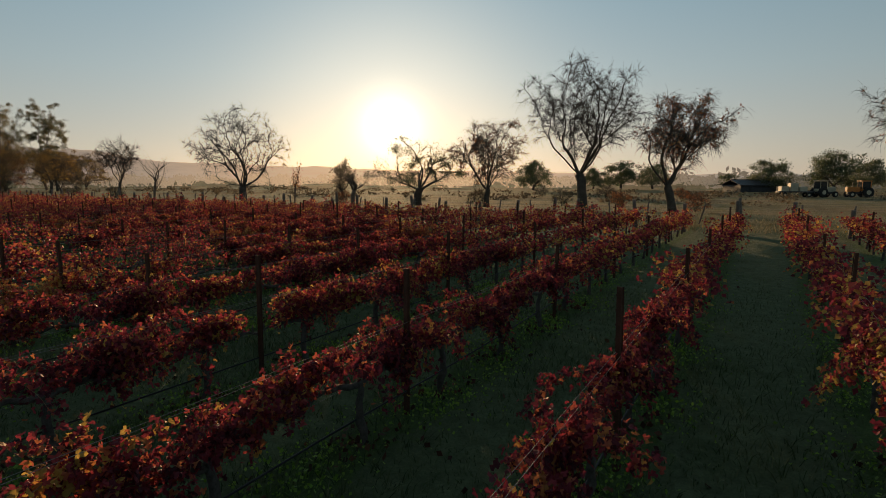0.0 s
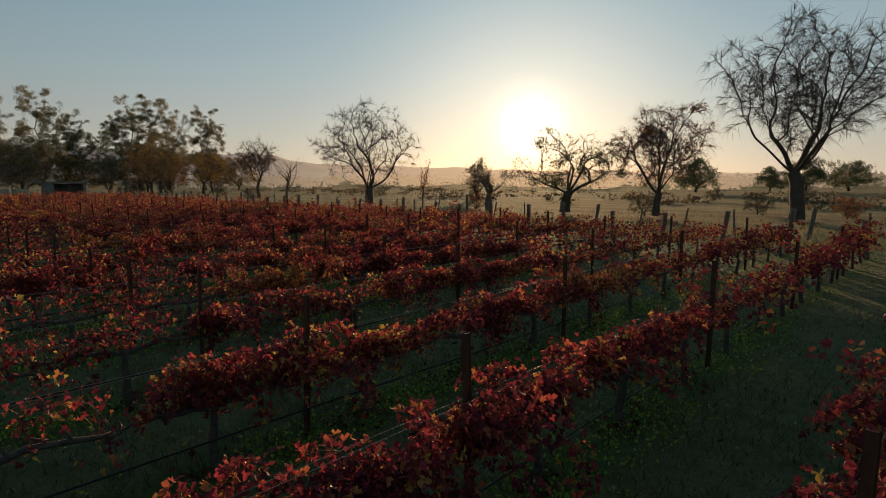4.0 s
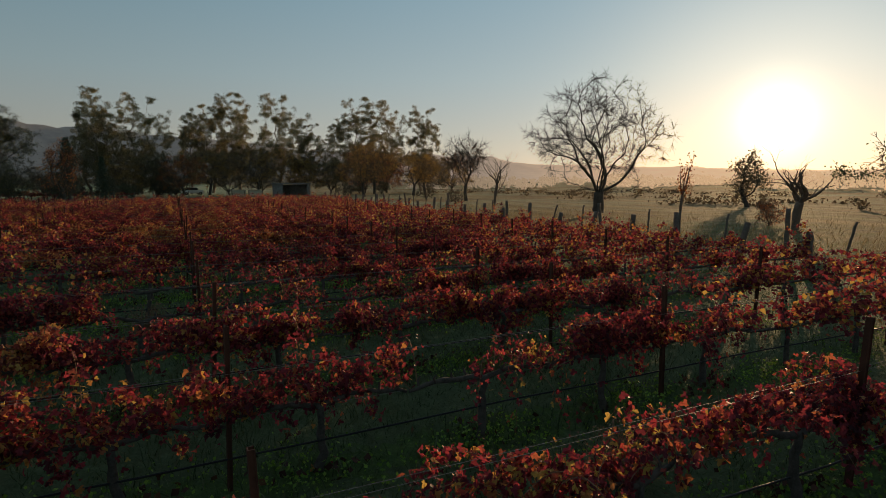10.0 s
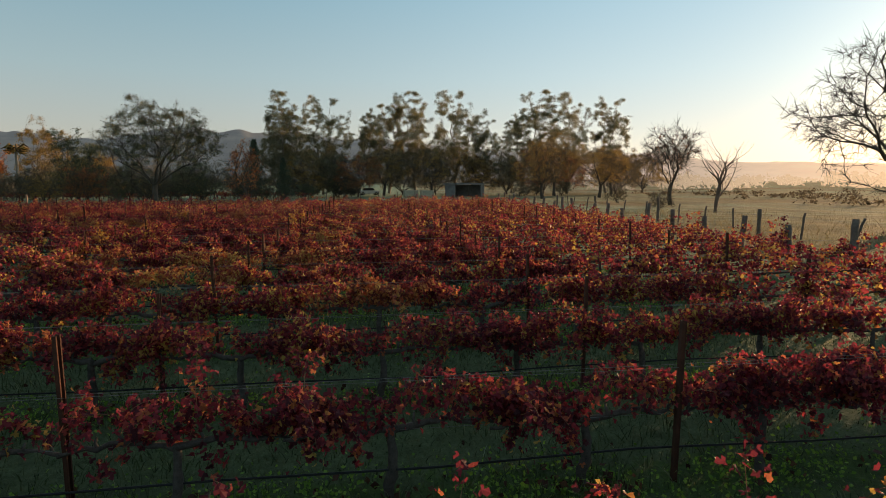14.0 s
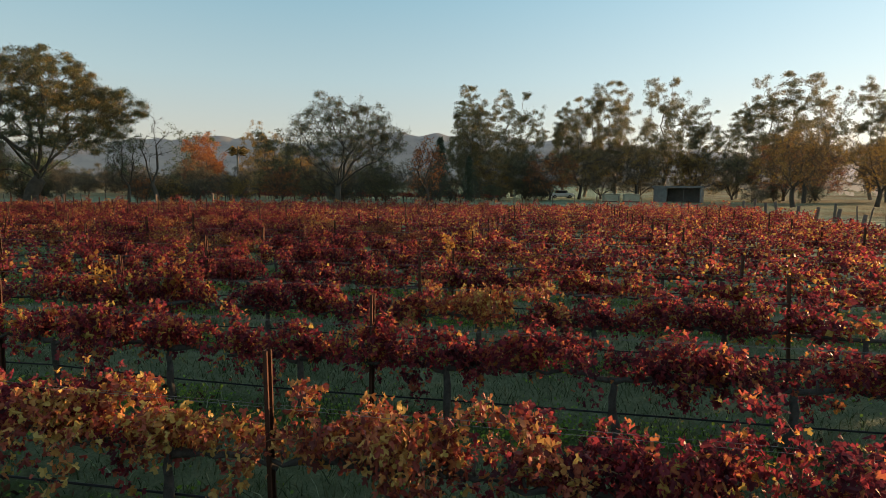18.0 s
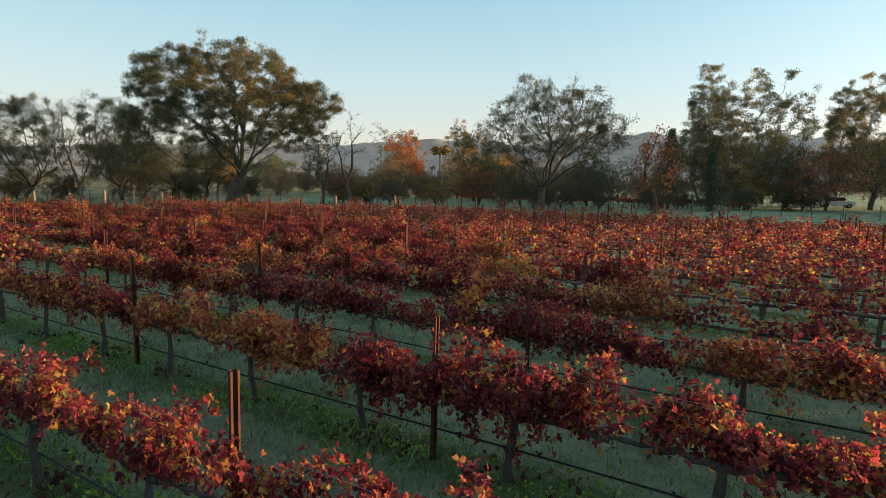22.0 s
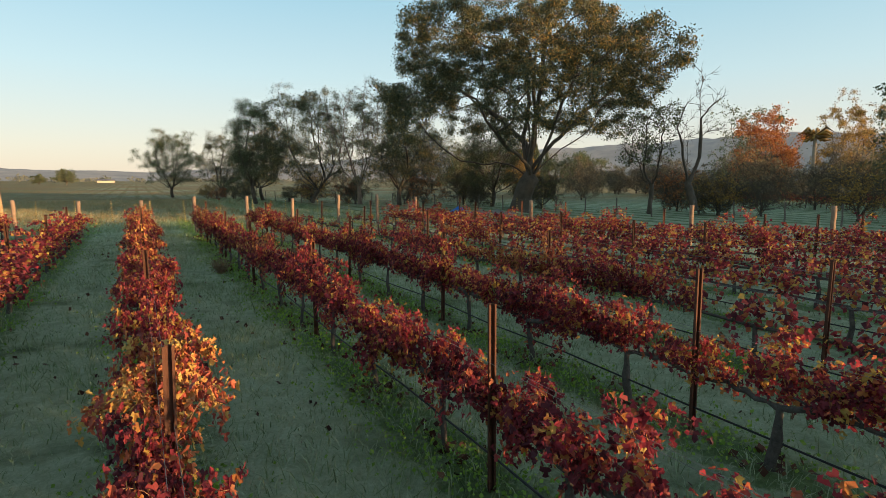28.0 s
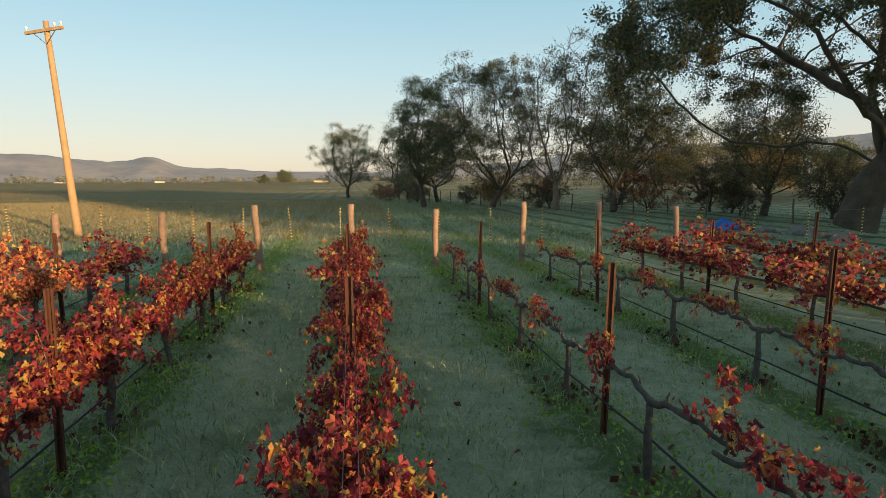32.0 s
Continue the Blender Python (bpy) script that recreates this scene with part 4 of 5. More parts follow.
plant("bare_tree", tree_meshes(10, 11.4, 11.4, BARK, base=0.22, targets=950, limbs=10, bole=0.18, trunk=0.40, twigs=5000, twig=0.75, droop=0.1, lump=0.28, gap=-0.2, fineness=0.4, rise=(15, 80), arm=0.40, hollow=0.15, wander=0.17), -53.4, 46.9, 50, "broad leafless tree with a spreading crown, by the fence")
plant("bare_tree", dead_meshes(12, DEAD, 6.5, 5.6, DEAD_WOOD, stem=0.04, bole=0.36), -72.3, 48.5, 0, "small dead tree with upright limbs")
plant("bare_tree", tree_meshes(13, 8.6, 6.6, BARK, RUST_LEAF, 500, 0.14, 0.3, trunk=0.22, **dict(HANGING, targets=500, twigs=2500, droop=0.0)), -84.7, 51.5, 90, "small leafless tree with upright twigs", words="a few brown leaves")
for seed, x, y, h, w in ((31, -112.2, 55.1, 8.9, 9.0), (32, -119.4, 50.2, 11.5, 10.0), (33, -106.6, 44.2, 8.7, 9.5), (34, -129.6, 65.0, 9.5, 9.0), (38, -131.5, 22.0, 8.5, 10.0), (39, -133.0, 31.0, 9.5, 8.0)):
    plant("bare_tree", tree_meshes(seed, h, w, BARK, GOLD_LEAF, 4200, 0.16, 0.5, base=0.2, targets=600, trunk=0.24, twigs=2200, twig=0.8, bare=0.5), x, y, seed * 40, "half-bare tree with thin brown and gold leaves", words="thin gold leaves")

# tall gum trees behind the vineyard
GUMS = [tree_meshes(40 + i, 22.0, w, PALE_BARK, GUM_LEAF, 30000, 0.21, 0.52, base=0.10, targets=1300, limbs=6, bole=0.26, trunk=0.30, lump=0.55, gap=0.0, fineness=0.30, rise=(60, 86), square=2.8, twigs=1500, twig=0.9, arm=0.6, droop=0.5) for i, w in enumerate((10.0, 11.5, 9.0, 10.5))]
for i, (x, y, h) in enumerate(((-133.2, 4.9, 19.6), (-142.2, 10.6, 20.2), (-149.9, 19.5, 18.2), (-149.6, 23.8, 21.0), (-151, 29.5, 23.0), (-149, 37.9, 23.0), (-147.2, 43.0, 16.6), (-148.5, 50.4, 17.6),
                               (-152.6, 58.1, 24.0), (-151.6, 64.1, 23.6), (-151.4, 73.6, 22.0), (-137.8, 2.6, 17.0))):
    plant("gum_tree", GUMS[i % 4], x, y, i * 77, "tall gum tree with a pale trunk and grey-green leaves", "tree", "gum trees", h / 22.0, "drooping grey-green leaves")

# low half-bare trees under and before the gums
UNDER = [tree_meshes(120 + i, 7.5, 8.5, BARK, m, n, 0.17, 0.45, base=0.10, targets=650, limbs=8, bole=0.12, trunk=0.15, lump=0.4, gap=-0.15, fineness=0.5, twigs=2600, twig=0.8, bare=0.25, rise=(30, 80), wander=0.15)
         for i, (m, n) in enumerate(((GOLD_LEAF, 7000), (HAZE_LEAF, 8000), (RUST_LEAF, 5000), (GUM_LEAF, 8000)))]
for i, (x, y, s) in enumerate(((-127, 8, 0.95), (-131, 13.5, 1.15), (-126, 17.5, 1.05), (-138, 26, 1.2), (-141, 33, 1.1), (-140, 41, 1.25), (-137, 46.5, 1.1), (-134, 53, 1.3), (-140, 60, 1.2), (-136, 69, 1.15), (-143, 78, 1.3), (-112, -14, 0.8), (-116, -7, 0.9), (-111, -19, 0.7))):
    plant("small_tree", UNDER[(i * 3 + i // 4) % 4], x, y, i * 71, "low half-bare tree with %s leaves under the taller trees" % ("gold", "dull brown", "rust-coloured", "grey-green")[(i * 3 + i // 4) % 4], "tree", "low trees", s, "thin autumn leaves")

# the great oak and the trees round it
plant("oak_tree", tree_meshes(21, 16.7, 22.4, BARK, OAK_LEAF, 210000, 0.125, 0.46, base=0.20, targets=2600, limbs=10, bole=0.20, trunk=0.66, lump=0.22, gap=-0.10, fineness=0.36, twigs=5000, twig=0.7, droop=0.8, rise=(22, 86), hollow=0.55, arm=0.42, square=2.4, wander=0.16), -87.4, -35.6, 15,
      "huge spreading oak with olive leaves and painted golden sunlight", words="olive leaves with golden sunlight painted in")
plant("oak_tree", tree_meshes(22, 13.0, 14.8, BARK, OAK_LEAF, 34000, 0.12, 0.42, base=0.28, targets=1500, limbs=10, bole=0.24, trunk=0.32, gap=-0.25, twigs=6000, twig=0.7, bare=0.15, rise=(15, 75), hollow=0.25, lean=0.08, arm=0.38, wander=0.15), -100.4, -6.6, 110, "round-crowned oak with thinning leaves", words="thinning olive leaves")
plant("dead_tree", tree_meshes(23, 11.4, 4.6, BARK, base=0.35, targets=60, limbs=3, bole=0.30, trunk=0.24, lump=0.5, twigs=260, twig=0.6, droop=-0.2, gap=-0.3, rise=(72, 86), arm=1.1, wander=0.12), -97.7, -28.3, 0, "dead tree with two upright bare stems")
plant("leaning_tree", tree_meshes(24, 8.8, 5.0, BARK, DARK_LEAF, 2600, 0.15, 0.4, base=0.35, targets=240, trunk=0.16, twigs=900, lean=0.15, bare=0.3), -96.0, -31.0, 40, "leaning thin tree with dark leaves", words="dark leaves")
plant("dead_tree", tree_meshes(25, 12.6, 8.0, DEAD_WOOD, base=0.25, targets=420, limbs=7, bole=0.2, trunk=0.19, twigs=1400, twig=0.7, droop=-0.2, gap=-0.4, rise=(40, 75)), -81.6, -53.6, 0, "dead reddish tree with bare branching limbs")
for seed, x, y, h, w, n, mat, words in ((26, -78.4, -59.4, 12.2, 11.0, 26000, OAK_LEAF, "olive leaves"), (27, -84.8, -51.2, 12.2, 11.5, 26000, OAK_LEAF, "olive leaves"), (28, -73.6, -63.0, 11.2, 7.4, 20000, DARK_LEAF, "dark leaves"),
                                        (29, -73.6, -89.4, 9.8, 8.6, 9000, OAK_LEAF, "thin olive leaves"), (30, -67.2, -92.4, 10.2, 9.4, 17000, DARK_LEAF, "dark leaves"), (35, -76.5, -74.6, 9.6, 8.0, 9000, GOLD_LEAF, "gold leaves"),
                                        (36, -100.6, -66.0, 8.2, 9.0, 12000, DARK_LEAF, "dark leaves"), (37, -90.5, -61.8, 8.6, 9.0, 11000, OAK_LEAF, "olive leaves"), (44, -92.6, -47.0, 9.0, 7.0, 11000, DARK_LEAF, "dark leaves")):
    plant("oak_tree", tree_meshes(seed, h, w, BARK, mat, int(n * 1.9), 0.105, 0.48, base=0.14, targets=1000, limbs=9, bole=0.20, trunk=0.20, lump=0.35, gap=-0.18, fineness=0.5, twigs=1600, twig=0.7, bare=0.05, square=2.4, wander=0.15, hollow=0.15), x, y, seed * 31, "mid-sized tree with %s by the pasture fence" % words, words=words)

# the farther trees to the west and south-west
for seed, x, y, h, w, n, mat, name, words in ((51, -130, -44, 11.5, 8.5, 10000, RUST_LEAF, "maple_tree", "orange-red leaves"), (52, -135, -49, 14.5, 11, 4200, DARK_LEAF, "ash_tree", "thin green leaves"),
                                              (53, -164, -51, 17.6, 12, 13000, GOLD_LEAF, "poplar_tree", "gold-brown leaves"), (54, -158, -40, 12.5, 9, 7000, GUM_LEAF, "gum_tree", "brown-green leaves"),
                                              (55, -116, -76, 9.4, 8, 5500, GOLD_LEAF, "maple_tree", "gold leaves"), (56, -140, -30, 8.6, 9, 9000, GOLD_LEAF, "maple_tree", "gold leaves"),
                                              (57, -142, -110, 9.8, 10, 5500, GOLD_LEAF, "maple_tree", "gold leaves"), (58, -129, -82, 8.0, 9, 5500, DARK_LEAF, "oak_tree", "dark leaves"),
                                              (59, -117, -23, 10.5, 8, 4500, OAK_LEAF, "oak_tree", "olive leaves"), (60, -105, 3.0, 8.6, 5.5, 1200, RUST_LEAF, "bare_tree", "few brown leaves"),
                                              (62, -57, 70, 6.0, 3.6, 1600, HAZE_LEAF, "oak_tree", "dull leaves")):
    plant(name, tree_meshes(seed, h, w, BARK, mat, int(n * 1.3), 0.22, 0.6, base=0.12, targets=600, bole=0.25, trunk=0.22, lump=0.4, gap=-0.05, fineness=0.5, twigs=500, twig=0.8, bare=0.15), x, y, seed * 53, "far tree with %s" % words, words=words)
FAR_OAK = [tree_meshes(70 + i, 8.0, 11.0, BARK, DARK_LEAF, 9000, 0.30, 0.9, base=0.10, targets=600, bole=0.22, trunk=0.3, lump=0.4) for i in range(2)]
for i, (x, y, s) in enumerate(((-48.6, 131, 0.9), (-35.4, 166, 1.0), (-27, 168, 0.9), (-41, 158, 0.75), (1.5, 150, 0.9), (13.3, 149, 1.12), (20, 156, 0.9), (-9.9, 200, 0.6), (-31.5, -344, 1.0), (-20, -346, 0.7), (-150, -150, 1.2), (-170, -120, 1.3), (30, 130, 1.0))):
    plant("oak_tree", FAR_OAK[i % 2], x, y, i * 61, "dark round oak out in the fields", "tree", "field oaks", s, "dark leaves")


def conifer(seed, height, width):
    rng = np.random.default_rng(seed)
    w = Wood()
    w.tube([(0, 0, -0.1), (0, 0, height * 0.5), (0, 0, height)], [height * 0.02, height * 0.012, 0.02], 6)
    pts = []
    for z in np.linspace(0.12, 0.98, 34):
        for a in rng.uniform(0, 2 * np.pi, 7):
            r = width / 2 * (1 - z) ** 0.85 * rng.uniform(0.7, 1.15)
            tip = np.array([math.cos(a) * r, math.sin(a) * r, z * height - 0.25 * r])
            w.tube([(0, 0, z * height), tip], [0.03, 0.008], 3)
            pts.append(np.linspace((0, 0, z * height), tip, 6)[1:])
    pts = np.concatenate(pts)
    v, f = leaf_quads(rng, pts[rng.integers(len(pts), size=5200)], 0.30, 0.22, 0.5, 0.35)
    return w.mesh("trunk", BARK), mesh_of("crown", v, f, NEEDLE)


PINE = conifer(80, 9.8, 6.4)
for i, (x, y, s) in enumerate(((-119.9, 1.6, 0.95), (-163, -132, 1.3), (-159, -122, 1.05), (-116, 6.5, 0.65))):
    plant("conifer", PINE, x, y, i * 50, "dark narrow conifer beyond the vineyard", "tree", "conifers", s, "dark needles")


def palm():
    rng = np.random.default_rng(83)
    w = Wood()
    w.tube([(0, 0, -0.1), (0.05, 0, 5), (0, 0, 9.5)], [0.35, 0.28, 0.25], 9)
    fronds = Wood()
    for a in rng.uniform(0, 2 * np.pi, 44):
        s, lift = rng.uniform(1.6, 2.6), rng.uniform(-0.9, 1.2)
        fronds.tube([(0, 0, 9.5), (math.cos(a) * s * 0.6, math.sin(a) * s * 0.6, 9.5 + lift), (math.cos(a) * s, math.sin(a) * s, 9.2 + lift * 0.6)], [0.05, 0.22, 0.02], 4)
    return w.mesh("trunk", PALE_BARK), fronds.mesh("crown", GOLD_LEAF)


plant("palm_tree", palm(), -152.3, -50.3, 0, "tall palm tree catching orange light beside the farmhouse", words="yellowed fronds")

# undergrowth along the western and south-western fence
SHRUBS = [tree_meshes(90 + i, 4.0, 5.0, BARK, m, n, 0.13, 0.4, base=0.05, targets=420, limbs=7, bole=0.08, trunk=0.09, lump=0.5, gap=-0.05, fineness=0.8, twigs=1300, twig=0.6, droop=0.0, bare=0.45, rise=(35, 80))
          for i, (m, n) in enumerate(((DARK_LEAF, 3600), (OAK_LEAF, 3000), (RUST_LEAF, 2400), (GOLD_LEAF, 2800), (OAK_LEAF, 700)))]
rng = np.random.default_rng(97)
HEDGE = [(-70, -86), (-77, -70), (-84, -59), (-92, -50), (-97, -38), (-101, -26), (-105, -12), (-111, -2), (-121, 6), (-128, 16), (-130, 26), (-127, 44), (-136, 60)]
for i, (a, b) in enumerate(zip(HEDGE[:-1], HEDGE[1:])):
    for t in ((0.05, 0.3, 0.55, 0.8) if i < 5 else (0.0, 0.25, 0.5, 0.75)):
        x, y = a[0] + (b[0] - a[0]) * t + rng.normal(0, 2.0), a[1] + (b[1] - a[1]) * t + rng.normal(0, 1.5)
        if -136 < x < -112 and 23 < y < 45:
            continue
        k = int(rng.choice(5, p=(0.08, 0.22, 0.12, 0.14, 0.44)))
        plant("shrub", SHRUBS[k], x, y, rng.uniform(0, 360), ("dark green shrub", "olive shrub", "rust-brown shrub", "gold-leaved shrub", "thin leafless shrub")[k] + " in the fence-line undergrowth", "shrub", "fence-line shrubs", rng.uniform(0.45, 1.0) if i < 7 else rng.uniform(0.5, 1.0), "small leaves")
# the dim thicket beyond the western pasture
THICKET = [tree_meshes(110 + i, 8.0, 9.0, BARK, m, 3400, 0.19, 0.6, base=0.06, targets=500, limbs=7, bole=0.15, trunk=0.15, lump=0.5, gap=-0.05, fineness=0.5, twigs=2000, twig=0.9, bare=0.4) for i, m in enumerate((HAZE_LEAF, GUM_LEAF, HAZE_LEAF))]
for i in range(52):
    y = (-100 if i < 30 else -70) + 3.9 * i + rng.normal(0, 1.5)
    x = -136 - 0.25 * abs(y + 20) + rng.normal(0, 5)
    if i >= 30:
        x, y = -119 - 0.25 * abs(y - 160) + rng.normal(0, 3), y - 132
    plant("thicket_tree", THICKET[i % 3], x, y, rng.uniform(0, 360), "dense low tree in the dim thicket behind the pasture", "tree", "thicket trees", rng.uniform(0.5, 0.95) if i < 30 else rng.uniform(0.5, 0.85), "dense dull leaves")
for i, (x, y, s) in enumerate(((-117, -36, 0.75), (-124, -41, 0.85), (-119, -49, 0.7), (-114, -29, 0.6), (-126, -31, 0.8), (-112, -56, 0.65), (-118, -62, 0.75))):
    plant("thicket_tree", THICKET[i % 3], x, y, i * 63, "dense low tree in the dim thicket behind the pasture", "tree", "thicket trees", s, "dense dull leaves")
for x, y, s in ((-18, 57, 0.5), (-12, 56, 0.45), (-5, 53, 0.45), (-24, 50, 0.5), (-40, 49, 0.4), (-77, 46, 0.5), (-95, 50, 0.6), (-30, 85, 0.5), (-20, 84, 0.55), (-10, 86, 0.45)):
    plant("shrub", SHRUBS[2 if s < 0.5 else 4], x, y, x * 9, "low dry brown bush at the field edge", "shrub", "field bushes", s, "dry leaves")

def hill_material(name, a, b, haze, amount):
    """Far land that glows to paint morning haze, brighter and warmer towards the sun."""
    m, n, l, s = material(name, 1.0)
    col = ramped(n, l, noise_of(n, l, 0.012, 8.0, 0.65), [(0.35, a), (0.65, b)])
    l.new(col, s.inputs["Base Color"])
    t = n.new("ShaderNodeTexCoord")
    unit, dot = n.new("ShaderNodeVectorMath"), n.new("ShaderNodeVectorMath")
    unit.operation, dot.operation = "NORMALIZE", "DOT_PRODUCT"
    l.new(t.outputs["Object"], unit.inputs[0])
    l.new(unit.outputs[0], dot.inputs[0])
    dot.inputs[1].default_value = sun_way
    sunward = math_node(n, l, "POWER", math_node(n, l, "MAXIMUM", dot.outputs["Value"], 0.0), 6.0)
    # the haze is emission mixed into the land's own colour
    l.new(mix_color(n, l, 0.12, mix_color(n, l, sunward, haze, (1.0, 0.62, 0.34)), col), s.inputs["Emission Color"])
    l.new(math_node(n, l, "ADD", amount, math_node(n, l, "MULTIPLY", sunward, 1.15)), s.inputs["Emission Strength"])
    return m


HAZE_GLOW_WOODS = hill_material("far woods", (0.05, 0.06, 0.035), (0.12, 0.11, 0.06), (0.40, 0.38, 0.34), 0.14)

# far woods, joined
rng = np.random.default_rng(101)
fv = []
for k in range(620):
    yaw, r = radians(rng.uniform(-40, 215)), rng.uniform(330, 900)
    if k > 520:
        yaw, r = radians(rng.uniform(-30, 62)), rng.uniform(170, 320)
    if radians(150) < yaw:
        r = rng.uniform(650, 1200)
    c = np.array([-35 - math.sin(yaw) * r, math.cos(yaw) * r, 0])
    h, w = (rng.uniform(3, 9), rng.uniform(8, 24)) if k <= 520 else (rng.uniform(1.5, 4.5), rng.uniform(5, 16))
    m = 46
    u = rng.normal(0, 1, (m, 3))
    u /= np.linalg.norm(u, axis=1, keepdims=True)
    cs = c + u * (w * 0.5, w * 0.5, h * 0.5) * rng.uniform(0.5, 1.0, (m, 1)) + (0, 0, h * 0.5)
    fv.append(leaf_quads(rng, cs, 3.2 if k <= 520 else 1.5, 0.6)[0])
fv = np.concatenate(fv)
tagged(new("far_woods", mesh_of("far_woods", fv, np.arange(len(fv)).reshape(-1, 4), HAZE_GLOW_WOODS)), "dark woods and hedges beyond the fields, haze painted as glow", "woods", kind="stuff")


# ---- hills ----
def hill_height(yaw):
    """Degrees of the ridge over the horizon for a bearing in degrees, counted left from north."""
    marks = [(-180, 0.3), (-60, 0.5), (0, 0.6), (30, 1.0), (42, 1.4), (54, 1.7), (62, 2.65), (70, 2.45), (77, 3.1), (90, 4.2), (100, 4.75), (105, 4.95), (113, 3.85), (122, 4.2), (135, 3.4), (145, 3.0), (153, 2.8), (166, 1.6), (178, 0.85), (186, 0.95), (194, 1.3), (200, 1.75), (205, 2.2), (210, 2.45), (235, 2.2), (260, 0.6)]
    for (a, p), (b, q) in zip(marks[:-1], marks[1:]):
        if a <= yaw <= b:
            t = (yaw - a) / (b - a)
            return p + (q - p) * t * t * (3 - 2 * t)
    return 0.4


def hills(name, radius, tall, seed, mat, label):
    yaws = np.arange(-100, 260, 0.5)
    depth = np.linspace(0, 1, 9)
    v = []
    for w in yaws:
        rough = 0.10 * noise.noise(Vector((w * 0.25, seed, 0))) + 0.05 * noise.noise(Vector((w * 0.9, seed, 5)))
        e = hill_height(w) * tall * (1 + rough)
        peak = 0.75 * math.exp(-((w - 196.6) / 1.5) ** 2) if seed == 1 else 0.0
        for d in depth:
            r = radius * (1 + 0.35 * d)
            rise = math.sin(min(d / 0.7, 1) * math.pi / 2) ** 1.5
            lump = 1 + 0.10 * noise.noise(Vector((w * 0.5, d * 4, seed)))
            z = r * math.tan(radians((e + peak) * rise * lump)) - 2
            v.append((-35 - math.sin(radians(w)) * r, math.cos(radians(w)) * r, z))
    n = len(depth)
    i, k = np.meshgrid(np.arange(len(yaws) - 1), np.arange(n - 1), indexing="ij")
    b = (i * n + k).ravel()
    tagged(new(name, mesh_of(name, v, np.stack([b, b + 1, b + n + 1, b + n], -1), mat, True)), label, "hills", kind="structure")


hills("backdrop", 1500, 1.0, 1, hill_material("hills", (0.080, 0.076, 0.062), (0.185, 0.160, 0.120), (0.38, 0.39, 0.415), 0.22), "wooded hills on the horizon with painted blue haze")
hills("backdrop", 2600, 0.62, 2, hill_material("far hills", (0.10, 0.11, 0.12), (0.16, 0.16, 0.15), (0.50, 0.52, 0.54), 0.42), "paler hills farther off with painted haze")


# ---- buildings, vehicles and gear ----
def shed():
    """An open-fronted field shed with a single-pitch roof; its front looks along +x."""
    t = thing("field_shed", pose(-128.6, 36.6, 0, 0, 0, -20), "open-fronted grey field shed with a flat sloping roof", "shed")
    t.scale = (0.82, 0.82, 0.82)
    part("side_wall", boxes("side_wall", [(-2.2, -4.0, 0, 2.2, -3.85, 2.7)] + [(-2.2 + 0.4 * i, -4.03, 0, -2.17 + 0.4 * i, -3.99, 2.7) for i in range(11)], BOARD), t)
    part("side_wall", boxes("side_wall", [(-2.2, 3.85, 0, 2.2, 4.0, 2.7)], BOARD), t)
    part("back_wall", boxes("back_wall", [(-2.3, -4.0, 0, -2.15, 4.0, 2.5)], BOARD), t)
    part("front_wall", boxes("front_wall", [(2.1, -4.0, 0, 2.2, -1.7, 2.75)] + [(2.19, -3.9 + 0.35 * i, 0, 2.22, -3.87 + 0.35 * i, 2.7) for i in range(7)], BOARD), t)
    part("fascia", boxes("fascia", [(2.45, -4.3, 2.62, 2.53, 4.3, 2.95)], BOARD), t)
    part("roof", boxes("roof", [(-2.5, -4.3, 2.72, 2.5, 4.3, 2.80)] + [(-2.5, -4.3 + 0.43 * i, 2.80, 2.5, -4.24 + 0.43 * i, 2.83) for i in range(21)], ROOFING), t, "corrugated grey roof", pose(0, 0, 0, 0, -2.5, 0))
    for y in (-1.65, 1.1, 3.8):
        part("post", boxes("post", [(2.05, y - 0.07, 0, 2.2, y + 0.07, 2.72)], GREY_WOOD, 0.01), t)


shed()
for x, y, w, turn in ((-125.6, 29.4, 2.2, 8), (-126.4, 26.6, 2.4, 12)):
    t = thing("storage_bin", pose(x, y, 0, 0, 0, turn), "pale grey storage bin beside the shed", "bin", "bins by the shed")
    part("body", boxes("body", [(-0.6, -w / 2, 0.12, 0.6, w / 2, 1.1)], BUFF_PAINT, 0.04), t)
    part("lid", boxes("lid", [(-0.64, -w / 2 - 0.03, 1.11, 0.64, w / 2 + 0.03, 1.2)], BUFF_PAINT, 0.02), t)
    part("skid", boxes("skid", [(-0.55, -w / 2, 0, -0.35, w / 2, 0.12), (0.35, -w / 2, 0, 0.55, w / 2, 0.12)], GREY_WOOD), t)


def wheel_mesh(r, w, mat, name):
    bm = bmesh.new()
    bmesh.ops.create_cone(bm, cap_ends=True, segments=20, radius1=r, radius2=r, depth=w, matrix=Matrix.Rotation(math.pi / 2, 4, "X"))
    bmesh.ops.bevel(bm, geom=[e for e in bm.edges if e.calc_length() < r * 0.5], offset=w * 0.2, segments=2, affect="EDGES")
    me = bpy.data.meshes.new(name)
    bm.to_mesh(me)
    bm.free()
    me.materials.append(mat)
    return me


def wheel(parent, x, y, r, w):
    tyre = part("wheel", wheel_mesh(r, w, RUBBER, "wheel"), parent, "black tyre", pose(x, y, r))
    part("rim", wheel_mesh(r * 0.55, w * 1.08, BUFF_PAINT, "rim"), tyre)


